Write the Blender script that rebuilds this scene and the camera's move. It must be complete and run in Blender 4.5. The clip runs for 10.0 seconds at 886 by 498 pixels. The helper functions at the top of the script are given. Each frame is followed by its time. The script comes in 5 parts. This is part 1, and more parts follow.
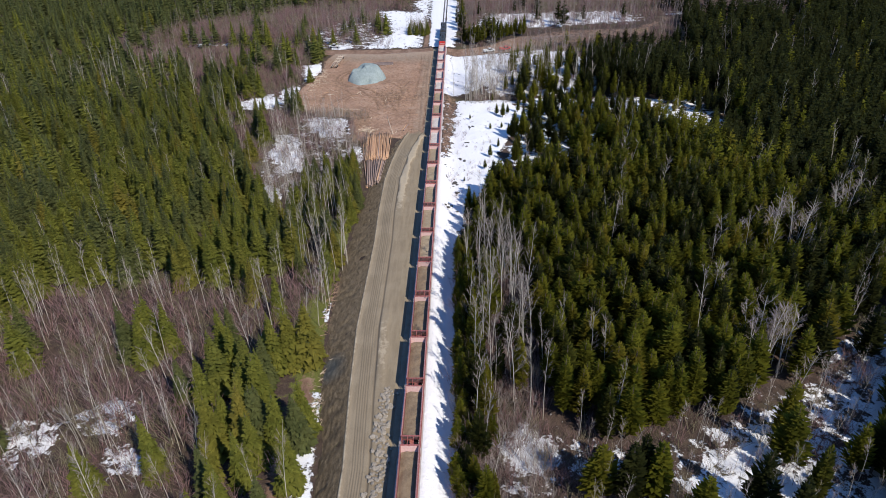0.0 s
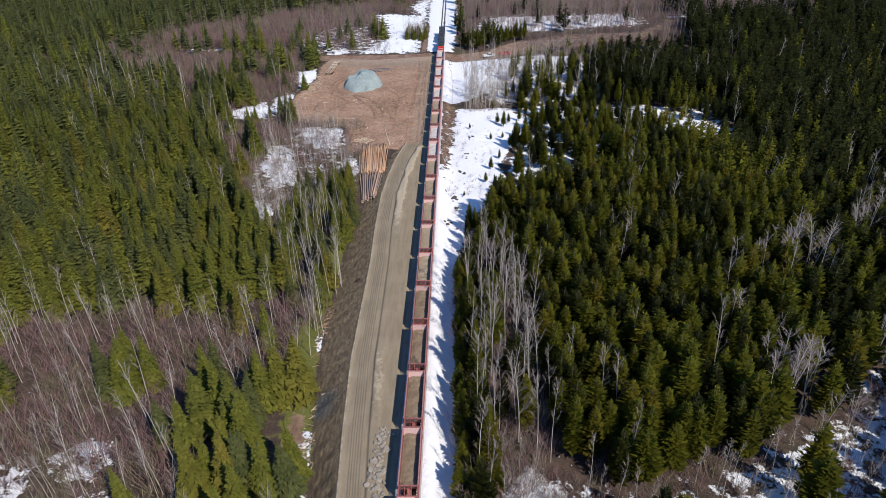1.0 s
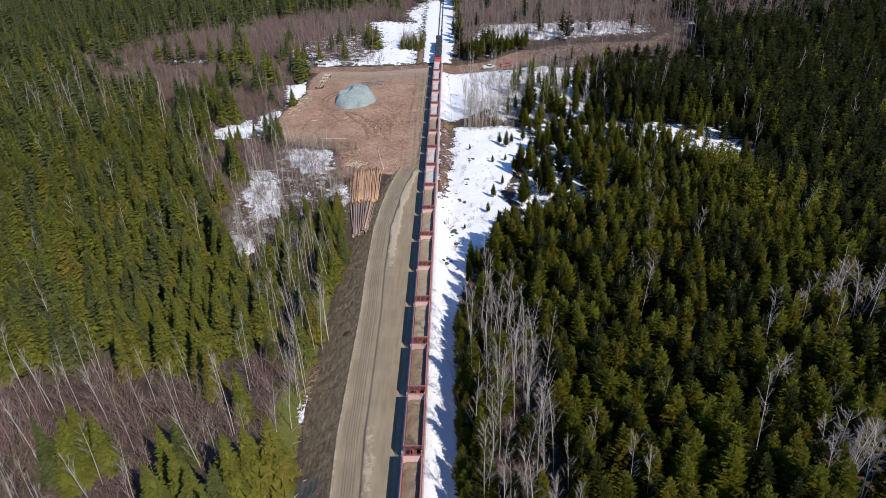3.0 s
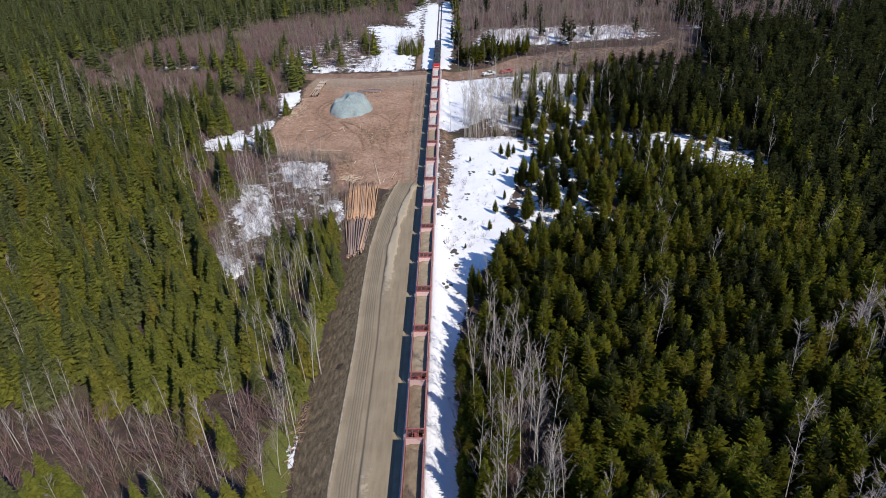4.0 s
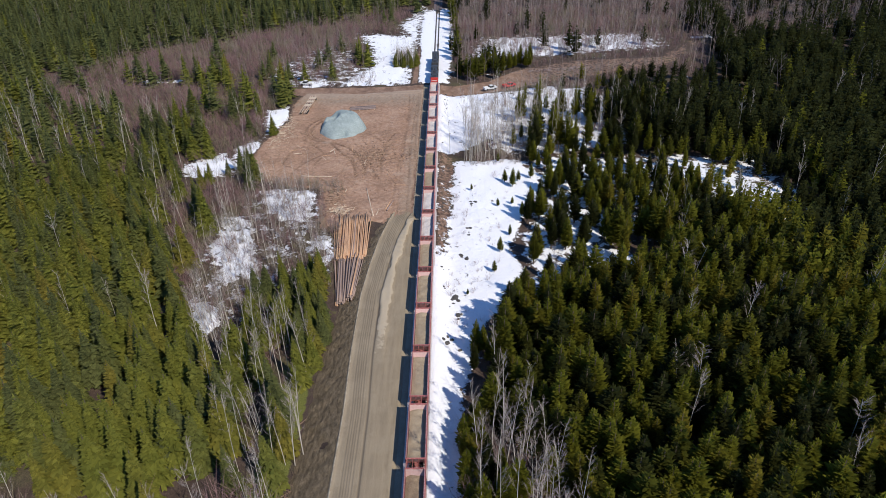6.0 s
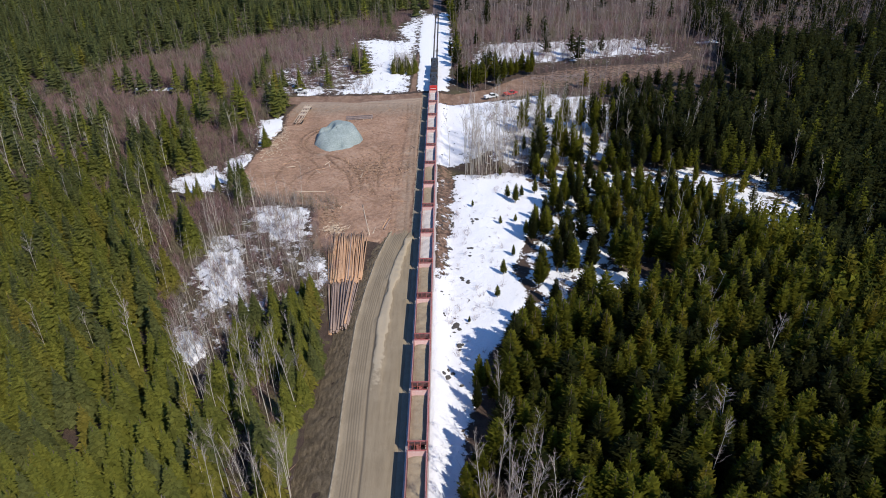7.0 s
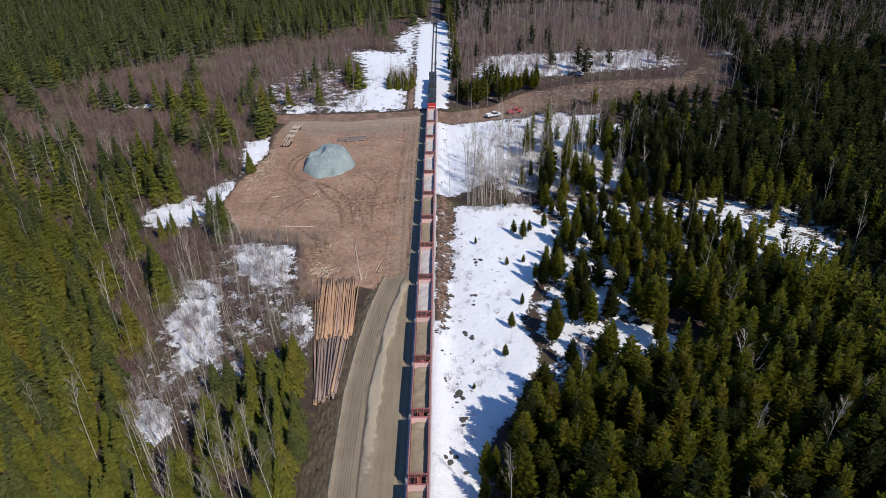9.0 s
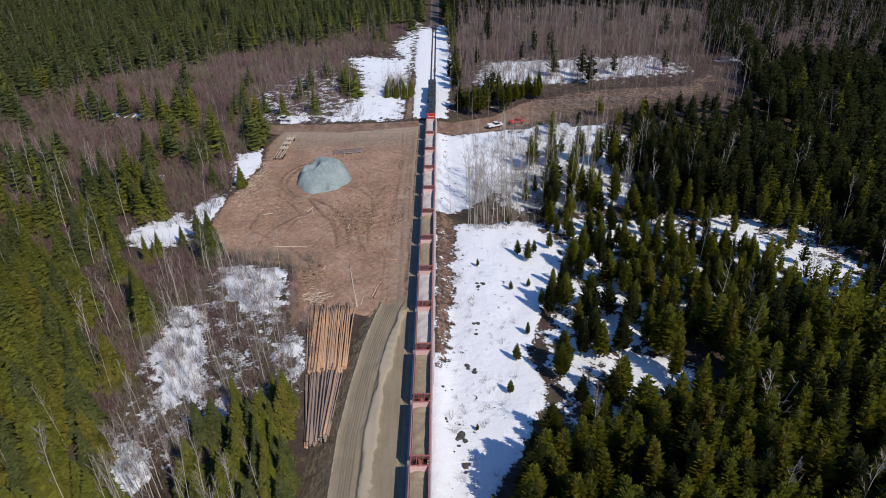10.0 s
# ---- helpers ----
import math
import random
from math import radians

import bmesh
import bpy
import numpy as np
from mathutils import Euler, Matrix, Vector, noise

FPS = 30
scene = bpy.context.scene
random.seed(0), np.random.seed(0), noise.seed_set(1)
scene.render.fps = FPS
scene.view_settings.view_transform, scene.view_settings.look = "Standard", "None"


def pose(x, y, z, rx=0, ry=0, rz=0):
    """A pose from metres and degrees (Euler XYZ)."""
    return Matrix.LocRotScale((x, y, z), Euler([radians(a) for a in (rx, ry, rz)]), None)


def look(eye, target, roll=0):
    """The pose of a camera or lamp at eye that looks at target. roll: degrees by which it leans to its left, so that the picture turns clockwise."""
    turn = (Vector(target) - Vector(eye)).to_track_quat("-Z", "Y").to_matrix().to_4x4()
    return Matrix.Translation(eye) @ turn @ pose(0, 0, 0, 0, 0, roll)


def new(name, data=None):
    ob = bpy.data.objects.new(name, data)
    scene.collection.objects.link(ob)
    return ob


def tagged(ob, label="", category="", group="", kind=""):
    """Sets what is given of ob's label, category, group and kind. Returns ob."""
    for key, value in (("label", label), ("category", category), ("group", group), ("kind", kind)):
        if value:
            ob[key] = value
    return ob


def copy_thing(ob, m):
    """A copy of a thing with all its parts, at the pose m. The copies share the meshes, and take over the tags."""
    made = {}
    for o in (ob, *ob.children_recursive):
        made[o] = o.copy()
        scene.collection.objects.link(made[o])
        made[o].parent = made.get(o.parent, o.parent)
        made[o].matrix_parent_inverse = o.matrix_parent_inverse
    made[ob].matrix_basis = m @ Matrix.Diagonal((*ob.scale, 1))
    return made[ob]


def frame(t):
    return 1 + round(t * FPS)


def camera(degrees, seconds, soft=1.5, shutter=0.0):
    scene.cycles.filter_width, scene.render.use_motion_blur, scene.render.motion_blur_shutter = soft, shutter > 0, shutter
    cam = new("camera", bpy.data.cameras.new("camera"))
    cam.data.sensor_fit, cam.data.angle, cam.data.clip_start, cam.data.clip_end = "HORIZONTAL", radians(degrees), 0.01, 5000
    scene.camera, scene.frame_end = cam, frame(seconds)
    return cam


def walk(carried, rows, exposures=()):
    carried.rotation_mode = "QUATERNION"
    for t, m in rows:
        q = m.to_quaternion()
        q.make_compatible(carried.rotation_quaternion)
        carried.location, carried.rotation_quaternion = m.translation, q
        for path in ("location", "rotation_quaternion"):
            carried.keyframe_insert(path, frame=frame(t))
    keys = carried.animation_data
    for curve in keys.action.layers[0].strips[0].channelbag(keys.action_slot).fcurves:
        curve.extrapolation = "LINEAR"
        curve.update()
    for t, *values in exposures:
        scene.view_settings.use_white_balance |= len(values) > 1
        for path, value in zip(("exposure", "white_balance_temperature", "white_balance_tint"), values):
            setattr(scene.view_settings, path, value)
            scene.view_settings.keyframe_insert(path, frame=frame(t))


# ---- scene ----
cam = camera(66.32, 10.0, soft=0.9)
ROWS = [
    (0.00, 8.604, 0.000, 86.468, 1.846, -31.024, -1.386),
    (0.50, 8.440, 5.043, 86.418, 1.782, -31.038, -1.429),
    (1.00, 8.275, 10.091, 86.369, 1.718, -31.051, -1.467),
    (1.50, 8.111, 15.144, 86.319, 1.654, -31.061, -1.503),
    (2.00, 7.947, 20.202, 86.269, 1.590, -31.070, -1.534),
    (2.50, 7.782, 25.265, 86.219, 1.527, -31.077, -1.562),
    (3.25, 7.536, 32.869, 86.144, 1.432, -31.084, -1.597),
    (4.00, 7.289, 40.483, 86.069, 1.338, -31.086, -1.625),
    (4.50, 7.125, 45.566, 86.019, 1.275, -31.086, -1.638),
    (5.00, 6.961, 50.654, 85.969, 1.212, -31.084, -1.648),
    (5.50, 6.796, 55.746, 85.919, 1.150, -31.080, -1.655),
    (6.25, 6.550, 63.394, 85.844, 1.057, -31.071, -1.658),
    (7.00, 6.303, 71.053, 85.769, 0.965, -31.058, -1.653),
    (7.50, 6.139, 76.166, 85.719, 0.903, -31.047, -1.645),
    (8.00, 5.975, 81.283, 85.669, 0.842, -31.034, -1.633),
    (8.50, 5.810, 86.405, 85.619, 0.781, -31.019, -1.618),
    (9.00, 5.646, 91.532, 85.569, 0.720, -31.003, -1.600),
    (9.50, 5.482, 96.664, 85.519, 0.660, -30.985, -1.578),
    (10.00, 5.317, 101.801, 85.469, 0.599, -30.965, -1.552),
]


def eye_pose(x, y, z, yaw, pitch, roll):
    return Matrix.Translation((x, y, z)) @ pose(0, 0, 0, 0, 0, yaw) @ pose(0, 0, 0, 90 + pitch) @ pose(0, 0, 0, 0, 0, roll)


walk(cam, [(r[0], eye_pose(*r[1:])) for r in ROWS], exposures=[(0.0, 0.14, 5850, 8), (7.5, 0.09, 5850, 8), (10.0, -0.17, 5850, 8)])

# ---- light: clear spring day, sun high behind the right shoulder ----
SUN = Vector((0.66, -0.75, 0.94)).normalized()
world = bpy.data.worlds.new("world")
scene.world = world
world.use_nodes = True
wn = world.node_tree.nodes
sky = wn.new("ShaderNodeTexSky")
sky.sky_type = "NISHITA"
sky.sun_disc = False
sky.sun_elevation = math.asin(SUN.z)
sky.air_density, sky.dust_density, sky.ozone_density = 1.0, 0.0, 4.0
sky.sun_rotation = math.atan2(SUN.x, SUN.y)
wn["Background"].inputs["Strength"].default_value = 0.118
deep = wn.new("ShaderNodeMix")
deep.data_type, deep.blend_type = "RGBA", "MULTIPLY"
deep.inputs[0].default_value, deep.inputs[7].default_value = 1.0, (0.88, 1.0, 1.15, 1)
world.node_tree.links.new(sky.outputs["Color"], deep.inputs[6])
world.node_tree.links.new(deep.outputs[2], wn["Background"].inputs["Color"])
sun_data = bpy.data.lights.new("sun", "SUN")
sun_data.energy, sun_data.angle, sun_data.color = 4.6, radians(0.5), (1.0, 0.862, 0.70)
new("sun", sun_data).matrix_world = look(SUN * 300, (0, 0, 0))

# ---- materials ----
class Nodes:
    """Short hand for a node material."""

    def __init__(self, name, rough=0.9, metal=0.0, spec=0.3):
        self.mat = bpy.data.materials.new(name)
        self.mat.use_nodes = True
        self.tree = self.mat.node_tree
        self.bsdf = self.tree.nodes["Principled BSDF"]
        self.bsdf.inputs["Roughness"].default_value = rough
        self.bsdf.inputs["Metallic"].default_value = metal
        self.bsdf.inputs["Specular IOR Level"].default_value = spec

    def put(self, kind, **values):
        n = self.tree.nodes.new(kind)
        for k, v in values.items():
            n.inputs[k.replace("_", " ")].default_value = v
        return n

    def link(self, a, b):
        self.tree.links.new(a, b)

    def coords(self):
        return self.put("ShaderNodeTexCoord").outputs["Object"]

    def noise(self, scale, detail=4.0, rough=0.6, vec=None, stretch=None):
        n = self.put("ShaderNodeTexNoise", Scale=scale, Detail=detail, Roughness=rough)
        v = vec or self.coords()
        if stretch:
            m = self.put("ShaderNodeMapping", Scale=stretch)
            self.link(v, m.inputs["Vector"])
            v = m.outputs["Vector"]
        self.link(v, n.inputs["Vector"])
        return n.outputs["Fac"]

    def ramp(self, fac, *stops):
        r = self.tree.nodes.new("ShaderNodeValToRGB")
        els = r.color_ramp.elements
        while len(els) < len(stops):
            els.new(0.5)
        for e, (p, c) in zip(els, stops):
            e.position, e.color = p, (*c, 1) if len(c) == 3 else c
        self.link(fac, r.inputs["Fac"])
        return r.outputs["Color"]

    def math(self, op, a, b=0.0, clamp=False):
        m = self.tree.nodes.new("ShaderNodeMath")
        m.operation, m.use_clamp = op, clamp
        for s, v in zip(m.inputs, (a, b)):
            if isinstance(v, (int, float)):
                s.default_value = v
            else:
                self.link(v, s)
        return m.outputs[0]

    def mix(self, fac, a, b, blend="MIX"):
        m = self.tree.nodes.new("ShaderNodeMix")
        m.data_type, m.blend_type = "RGBA", blend
        for s, v in ((m.inputs[0], fac), (m.inputs[6], a), (m.inputs[7], b)):
            if isinstance(v, tuple):
                s.default_value = (*v, 1)
            elif isinstance(v, (int, float)):
                s.default_value = v
            else:
                self.link(v, s)
        return m.outputs[2]

    def attr(self, name):
        a = self.tree.nodes.new("ShaderNodeAttribute")
        a.attribute_name = name
        return a.outputs["Fac"]

    def step(self, v, lo, hi):
        m = self.tree.nodes.new("ShaderNodeMapRange")
        m.interpolation_type = "SMOOTHSTEP"
        m.inputs["From Min"].default_value, m.inputs["From Max"].default_value = lo, hi
        self.link(v, m.inputs["Value"])
        return m.outputs[0]

    def bump(self, h, strength=0.5, dist=0.1):
        b = self.put("ShaderNodeBump", Strength=strength, Distance=dist)
        self.link(h, b.inputs["Height"])
        self.link(b.outputs["Normal"], self.bsdf.inputs["Normal"])

    def colour(self, c):
        if isinstance(c, tuple):
            self.bsdf.inputs["Base Color"].default_value = (*c, 1)
        else:
            self.link(c, self.bsdf.inputs["Base Color"])
        return self.mat


def plain(name, a, b, scale=3.0, rough=0.8, metal=0.0, bump=0.3, stretch=None, detail=5.0, dist=0.03):
    """Two tones broken up by coarse and fine noise."""
    n = Nodes(name, rough, metal)
    f = n.noise(scale, detail, 0.65, stretch=stretch)
    g = n.noise(scale * 7.3, 3.0, 0.6)
    c = n.ramp(f, (0.3, a), (0.7, b))
    c = n.mix(0.35, c, n.ramp(g, (0.3, tuple(v * 0.55 for v in a)), (0.7, tuple(min(1, v * 1.25) for v in b))))
    n.bump(g, bump, dist)
    return n.colour(c)


def foliage(name, dark, mid, warm, by_attr, through_light):
    """Needles: each tree its own green, a vignette included where tint sets it, each spray a little lighter or darker.
    """
    n = Nodes(name, 0.8, 0.0, 0.08)
    if by_attr:
        rnd = n.attr("tint")
    else:
        rnd = n.put("ShaderNodeObjectInfo").outputs["Random"]
    isl = n.put("ShaderNodeNewGeometry").outputs["Random Per Island"]
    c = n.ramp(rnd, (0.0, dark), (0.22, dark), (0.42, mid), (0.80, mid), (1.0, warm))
    k = n.ramp(isl, (0.0, (0.70, 0.70, 0.70)), (1.0, (1.25, 1.25, 1.2)))
    c = n.mix(1.0, c, k, "MULTIPLY")
    f = n.noise(3.0, 2.0)
    c = n.mix(1.0, c, n.ramp(f, (0.3, (0.65, 0.7, 0.65)), (0.7, (1.25, 1.2, 1.1))), "MULTIPLY")
    n.colour(c)
    t = n.tree.nodes.new("ShaderNodeBsdfTranslucent")
    n.link(c, t.inputs["Color"])
    m = n.tree.nodes.new("ShaderNodeMixShader")
    m.inputs[0].default_value = through_light
    n.link(n.bsdf.outputs[0], m.inputs[1])
    n.link(t.outputs[0], m.inputs[2])
    n.link(m.outputs[0], n.tree.nodes["Material Output"].inputs["Surface"])
    return n.mat


def ground_material():
    n = Nodes("ground", 0.95, 0.0, 0.15)
    big, mid, fine = n.noise(0.06, 5.0, 0.6), n.noise(0.55, 6.0, 0.65), n.noise(5.0, 5.0, 0.7)
    # forest floor: brown litter, grey dead stems, a little moss
    floor = n.ramp(mid, (0.25, (0.032, 0.022, 0.018)), (0.5, (0.070, 0.047, 0.036)), (0.72, (0.125, 0.088, 0.066)))
    floor = n.mix(n.step(big, 0.5, 0.7), floor, n.ramp(fine, (0.3, (0.05, 0.05, 0.022)), (0.7, (0.14, 0.13, 0.06))))
    floor = n.mix(0.4, floor, n.ramp(fine, (0.35, (0.022, 0.016, 0.013)), (0.7, (0.16, 0.12, 0.095))))
    moss = n.ramp(fine, (0.3, (0.06, 0.07, 0.015)), (0.7, (0.20, 0.20, 0.05)))
    floor = n.mix(n.step(n.math("ADD", n.attr("moss"), n.math("MULTIPLY", n.math("SUBTRACT", mid, 0.5), 1.2)), 0.4, 0.6), floor, moss)
    # yard: reddish bark and mud with drag marks
    drag = n.noise(0.42, 8.0, 0.62, stretch=(1.0, 0.55, 1.0))
    yard = n.ramp(drag, (0.34, (0.11, 0.064, 0.042)), (0.5, (0.22, 0.135, 0.092)), (0.66, (0.34, 0.235, 0.165)))
    yard = n.mix(0.28, yard, n.ramp(fine, (0.3, (0.12, 0.07, 0.045)), (0.72, (0.44, 0.31, 0.22))))
    yard = n.mix(n.step(big, 0.52, 0.72), yard, n.ramp(mid, (0.3, (0.20, 0.12, 0.075)), (0.7, (0.33, 0.22, 0.15))))
    # gravel: grey-brown road stone
    grav = n.ramp(mid, (0.3, (0.20, 0.165, 0.115)), (0.7, (0.31, 0.265, 0.195)))
    grav = n.mix(0.4, grav, n.ramp(n.noise(14.0, 3.0), (0.3, (0.12, 0.10, 0.07)), (0.7, (0.36, 0.31, 0.24))))
    edge = n.math("MULTIPLY", n.math("SUBTRACT", n.noise(0.8, 5.0, 0.65), 0.5), 0.9)
    c = n.mix(n.step(n.math("ADD", n.attr("dirt"), edge), 0.42, 0.58), floor, yard)
    c = n.mix(n.step(n.math("ADD", n.attr("gravel"), edge), 0.42, 0.58), c, grav)
    # snow: old, granular, with litter on it
    rim = n.math("ADD", n.math("MULTIPLY", n.math("SUBTRACT", n.noise(0.33, 6.0, 0.68), 0.5), 1.5),
                 n.math("MULTIPLY", n.math("SUBTRACT", n.noise(1.7, 4.0, 0.6), 0.5), 0.5))
    s = n.step(n.math("ADD", n.attr("snow"), rim), 0.46, 0.56)
    white = n.ramp(fine, (0.25, (0.74, 0.74, 0.75)), (0.6, (0.86, 0.86, 0.87)))
    white = n.mix(n.step(n.noise(2.6, 6.0, 0.75), 0.66, 0.76), white, (0.36, 0.31, 0.26))
    c = n.mix(s, c, white)
    n.bump(n.math("ADD", n.math("MULTIPLY", fine, 0.25), n.math("ADD", mid, n.math("MULTIPLY", s, 0.5))), 0.8, 0.45)
    return n.colour(c)


def road_material():
    """Damp sandy gravel: lighter where it is loose, darker in the wheel tracks."""
    n = Nodes("road_gravel", 0.93, 0.0, 0.2)
    long_ = n.noise(1.6, 5.0, 0.6, stretch=(1.0, 0.08, 1.0))
    patch, fine = n.noise(0.16, 4.0, 0.6), n.noise(6.0, 6.0, 0.7)
    c = n.ramp(long_, (0.3, (0.205, 0.157, 0.098)), (0.7, (0.300, 0.236, 0.150)))
    c = n.mix(n.step(patch, 0.45, 0.65), c, n.mix(0.5, c, (0.33, 0.268, 0.178)))
    c = n.mix(0.3, c, n.ramp(fine, (0.3, (0.13, 0.105, 0.07)), (0.72, (0.40, 0.34, 0.25))))
    ragged = n.step(n.math("ADD", n.attr("loose"), n.math("MULTIPLY", n.math("SUBTRACT", n.noise(0.9, 5.0, 0.7), 0.5), 1.3)), 0.40, 0.62)
    c = n.mix(n.math("MULTIPLY", ragged, 0.7), c, (0.45, 0.375, 0.265))
    c = n.mix(n.math("MULTIPLY", n.attr("damp"), 0.72), c, (0.11, 0.088, 0.062))
    n.bump(fine, 0.5, 0.08)
    return n.colour(c)


def bank_material():
    n = Nodes("bank_soil", 0.95, 0.0, 0.15)
    run = n.noise(1.5, 6.0, 0.75, stretch=(1.0, 0.45, 0.6))
    fine = n.noise(5.5, 5.0, 0.7)
    c = n.ramp(run, (0.36, (0.095, 0.070, 0.040)), (0.50, (0.225, 0.172, 0.104)), (0.68, (0.38, 0.295, 0.185)))
    c = n.mix(0.4, c, n.ramp(fine, (0.3, (0.10, 0.075, 0.050)), (0.7, (0.31, 0.245, 0.165))))
    # one dark blue-grey patch on the lower slope
    c = n.mix(n.math("MULTIPLY", n.attr("blue_grey"), 0.85), c, n.ramp(fine, (0.3, (0.085, 0.095, 0.095)), (0.7, (0.15, 0.165, 0.165))))
    n.bump(n.math("ADD", n.math("MULTIPLY", run, 1.6), fine), 1.0, 0.55)
    return n.colour(c)


def car_paint(name, a, b, dust):
    """Weathered oxide paint with streaks and pale dust."""
    n = Nodes(name, 0.6, 0.0, 0.35)
    s = n.noise(1.6, 6.0, 0.7, stretch=(1.0, 1.0, 0.25))
    c = n.ramp(s, (0.3, a), (0.65, b))
    c = n.mix(n.step(n.noise(4.0, 5.0, 0.7), 0.5, 0.72), c, dust)
    r = n.put("ShaderNodeObjectInfo").outputs["Random"]
    c = n.mix(1.0, c, n.ramp(r, (0.0, (0.75, 0.75, 0.75)), (1.0, (1.2, 1.15, 1.15))), "MULTIPLY")
    n.bump(n.noise(9.0, 3.0), 0.2, 0.02)
    return n.colour(c)


def yard_material():
    """Red-brown mud and bark, paler where it has dried, dark in the ruts."""
    n = Nodes("yard_mud", 0.93, 0.0, 0.2)
    big, mid, fine = n.noise(0.09, 6.0, 0.6), n.noise(0.9, 7.0, 0.7), n.noise(6.0, 5.0, 0.7)
    c = n.ramp(big, (0.38, (0.21, 0.116, 0.070)), (0.5, (0.32, 0.180, 0.110)), (0.62, (0.42, 0.265, 0.175)))
    c = n.mix(0.38, c, n.ramp(mid, (0.36, (0.095, 0.055, 0.034)), (0.50, (0.32, 0.195, 0.122)), (0.64, (0.56, 0.40, 0.28))))
    c = n.mix(n.math("MULTIPLY", n.attr("grey"), 0.75), c, n.ramp(mid, (0.3, (0.17, 0.135, 0.095)), (0.7, (0.34, 0.285, 0.21))))
    c = n.mix(0.25, c, n.ramp(fine, (0.3, (0.12, 0.075, 0.05)), (0.72, (0.50, 0.37, 0.27))))
    c = n.mix(n.math("MULTIPLY", n.attr("rut"), 0.8), c, (0.13, 0.078, 0.050))
    c = n.mix(n.math("MULTIPLY", n.attr("pale"), 0.6), c, (0.47, 0.36, 0.265))
    n.bump(n.math("ADD", mid, n.math("MULTIPLY", fine, 0.4)), 0.5, 0.12)
    return n.colour(c)


M_GROUND, M_ROAD, M_BANK, M_YARD = ground_material(), road_material(), bank_material(), yard_material()
SPRUCE = ((0.118, 0.128, 0.048), (0.172, 0.176, 0.034), (0.212, 0.182, 0.038))
# first pine green set very dark for the vignette painted into the eastern woods
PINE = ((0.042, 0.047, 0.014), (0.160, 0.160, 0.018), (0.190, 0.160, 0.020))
M_SPRUCE, M_SPRUCES = foliage("spruce_needles", *SPRUCE, False, 0.36), foliage("spruce_woods", *SPRUCE, True, 0.36)
M_PINE, M_PINES = foliage("pine_needles", *PINE, False, 0.48), foliage("pine_woods", *PINE, True, 0.48)
M_BARK = plain("conifer_bark", (0.07, 0.05, 0.038), (0.13, 0.10, 0.08), 6.0)
M_ASPEN = plain("aspen_bark", (0.36, 0.32, 0.26), (0.62, 0.56, 0.47), 2.0)
M_TWIG = plain("bare_twigs", (0.16, 0.125, 0.108), (0.29, 0.235, 0.205), 1.5)
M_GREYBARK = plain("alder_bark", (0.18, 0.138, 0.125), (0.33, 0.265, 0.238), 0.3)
M_BRUSH = plain("brush_twigs", (0.145, 0.084, 0.080), (0.265, 0.163, 0.152), 0.8)
M_SCRUB = plain("olive_twigs", (0.125, 0.105, 0.060), (0.25, 0.215, 0.135), 0.7)
M_WILLOW = plain("willow_twigs", (0.18, 0.145, 0.12), (0.35, 0.29, 0.24), 0.6)
M_LOG = plain("peeled_log", (0.36, 0.195, 0.105), (0.60, 0.39, 0.235), 1.2, stretch=(3.0, 0.3, 3.0))
M_LOGGREY = plain("weathered_log", (0.21, 0.145, 0.115), (0.38, 0.285, 0.235), 1.2, stretch=(3.0, 0.3, 3.0))
M_BARKBITS = plain("bark_bits", (0.17, 0.10, 0.065), (0.40, 0.28, 0.19), 0.7)
M_PALEWOOD = plain("split_wood", (0.42, 0.32, 0.22), (0.62, 0.50, 0.37), 3.0)
M_DARKSTONE = plain("wet_stone", (0.04, 0.038, 0.036), (0.11, 0.10, 0.09), 1.5, bump=0.6, dist=0.1)
M_STONE = plain("blasted_rock", (0.17, 0.145, 0.115), (0.42, 0.37, 0.30), 1.1, bump=0.6, dist=0.1)
M_PILE = plain("crushed_stone", (0.200, 0.240, 0.222), (0.330, 0.372, 0.350), 0.35, bump=0.3, dist=0.06, detail=7.0)
M_CAR = car_paint("oxide_red_paint", (0.23, 0.062, 0.055), (0.33, 0.115, 0.105), (0.42, 0.26, 0.235))
M_RIM = car_paint("dusty_rim_paint", (0.25, 0.105, 0.10), (0.36, 0.19, 0.18), (0.46, 0.34, 0.31))
M_SHEET = car_paint("worn_slope_sheet", (0.40, 0.24, 0.21), (0.50, 0.34, 0.30), (0.55, 0.45, 0.40))
M_LOAD = plain("sand_load", (0.25, 0.195, 0.125), (0.37, 0.30, 0.205), 0.9, bump=0.5, dist=0.08)
M_LOADPALE = plain("pale_load", (0.46, 0.42, 0.38), (0.62, 0.57, 0.52), 0.9, bump=0.5, dist=0.08)
M_LOADDARK = plain("dark_load", (0.15, 0.105, 0.065), (0.28, 0.21, 0.135), 0.7, bump=0.5, dist=0.08)
M_STEEL = plain("dark_steel", (0.03, 0.028, 0.027), (0.075, 0.065, 0.058), 4.0, 0.6, 0.4)
M_RAIL = plain("rail_steel", (0.10, 0.075, 0.06), (0.19, 0.15, 0.125), 4.0, 0.45, 0.7)
M_TIE = plain("tie_wood", (0.045, 0.038, 0.032), (0.11, 0.09, 0.075), 5.0)
M_BALLAST = plain("ballast", (0.36, 0.295, 0.285), (0.56, 0.49, 0.475), 2.2, bump=0.7, dist=0.08, detail=8.0)
# bare ballast darkened by the trees' shade, put into its colour
M_BALLASTSHADED = plain("shaded_ballast", (0.10, 0.075, 0.075), (0.19, 0.15, 0.15), 2.2, bump=0.7, dist=0.08)
M_BLACK = plain("black_loco_paint", (0.022, 0.022, 0.024), (0.06, 0.058, 0.056), 1.2, 0.5)
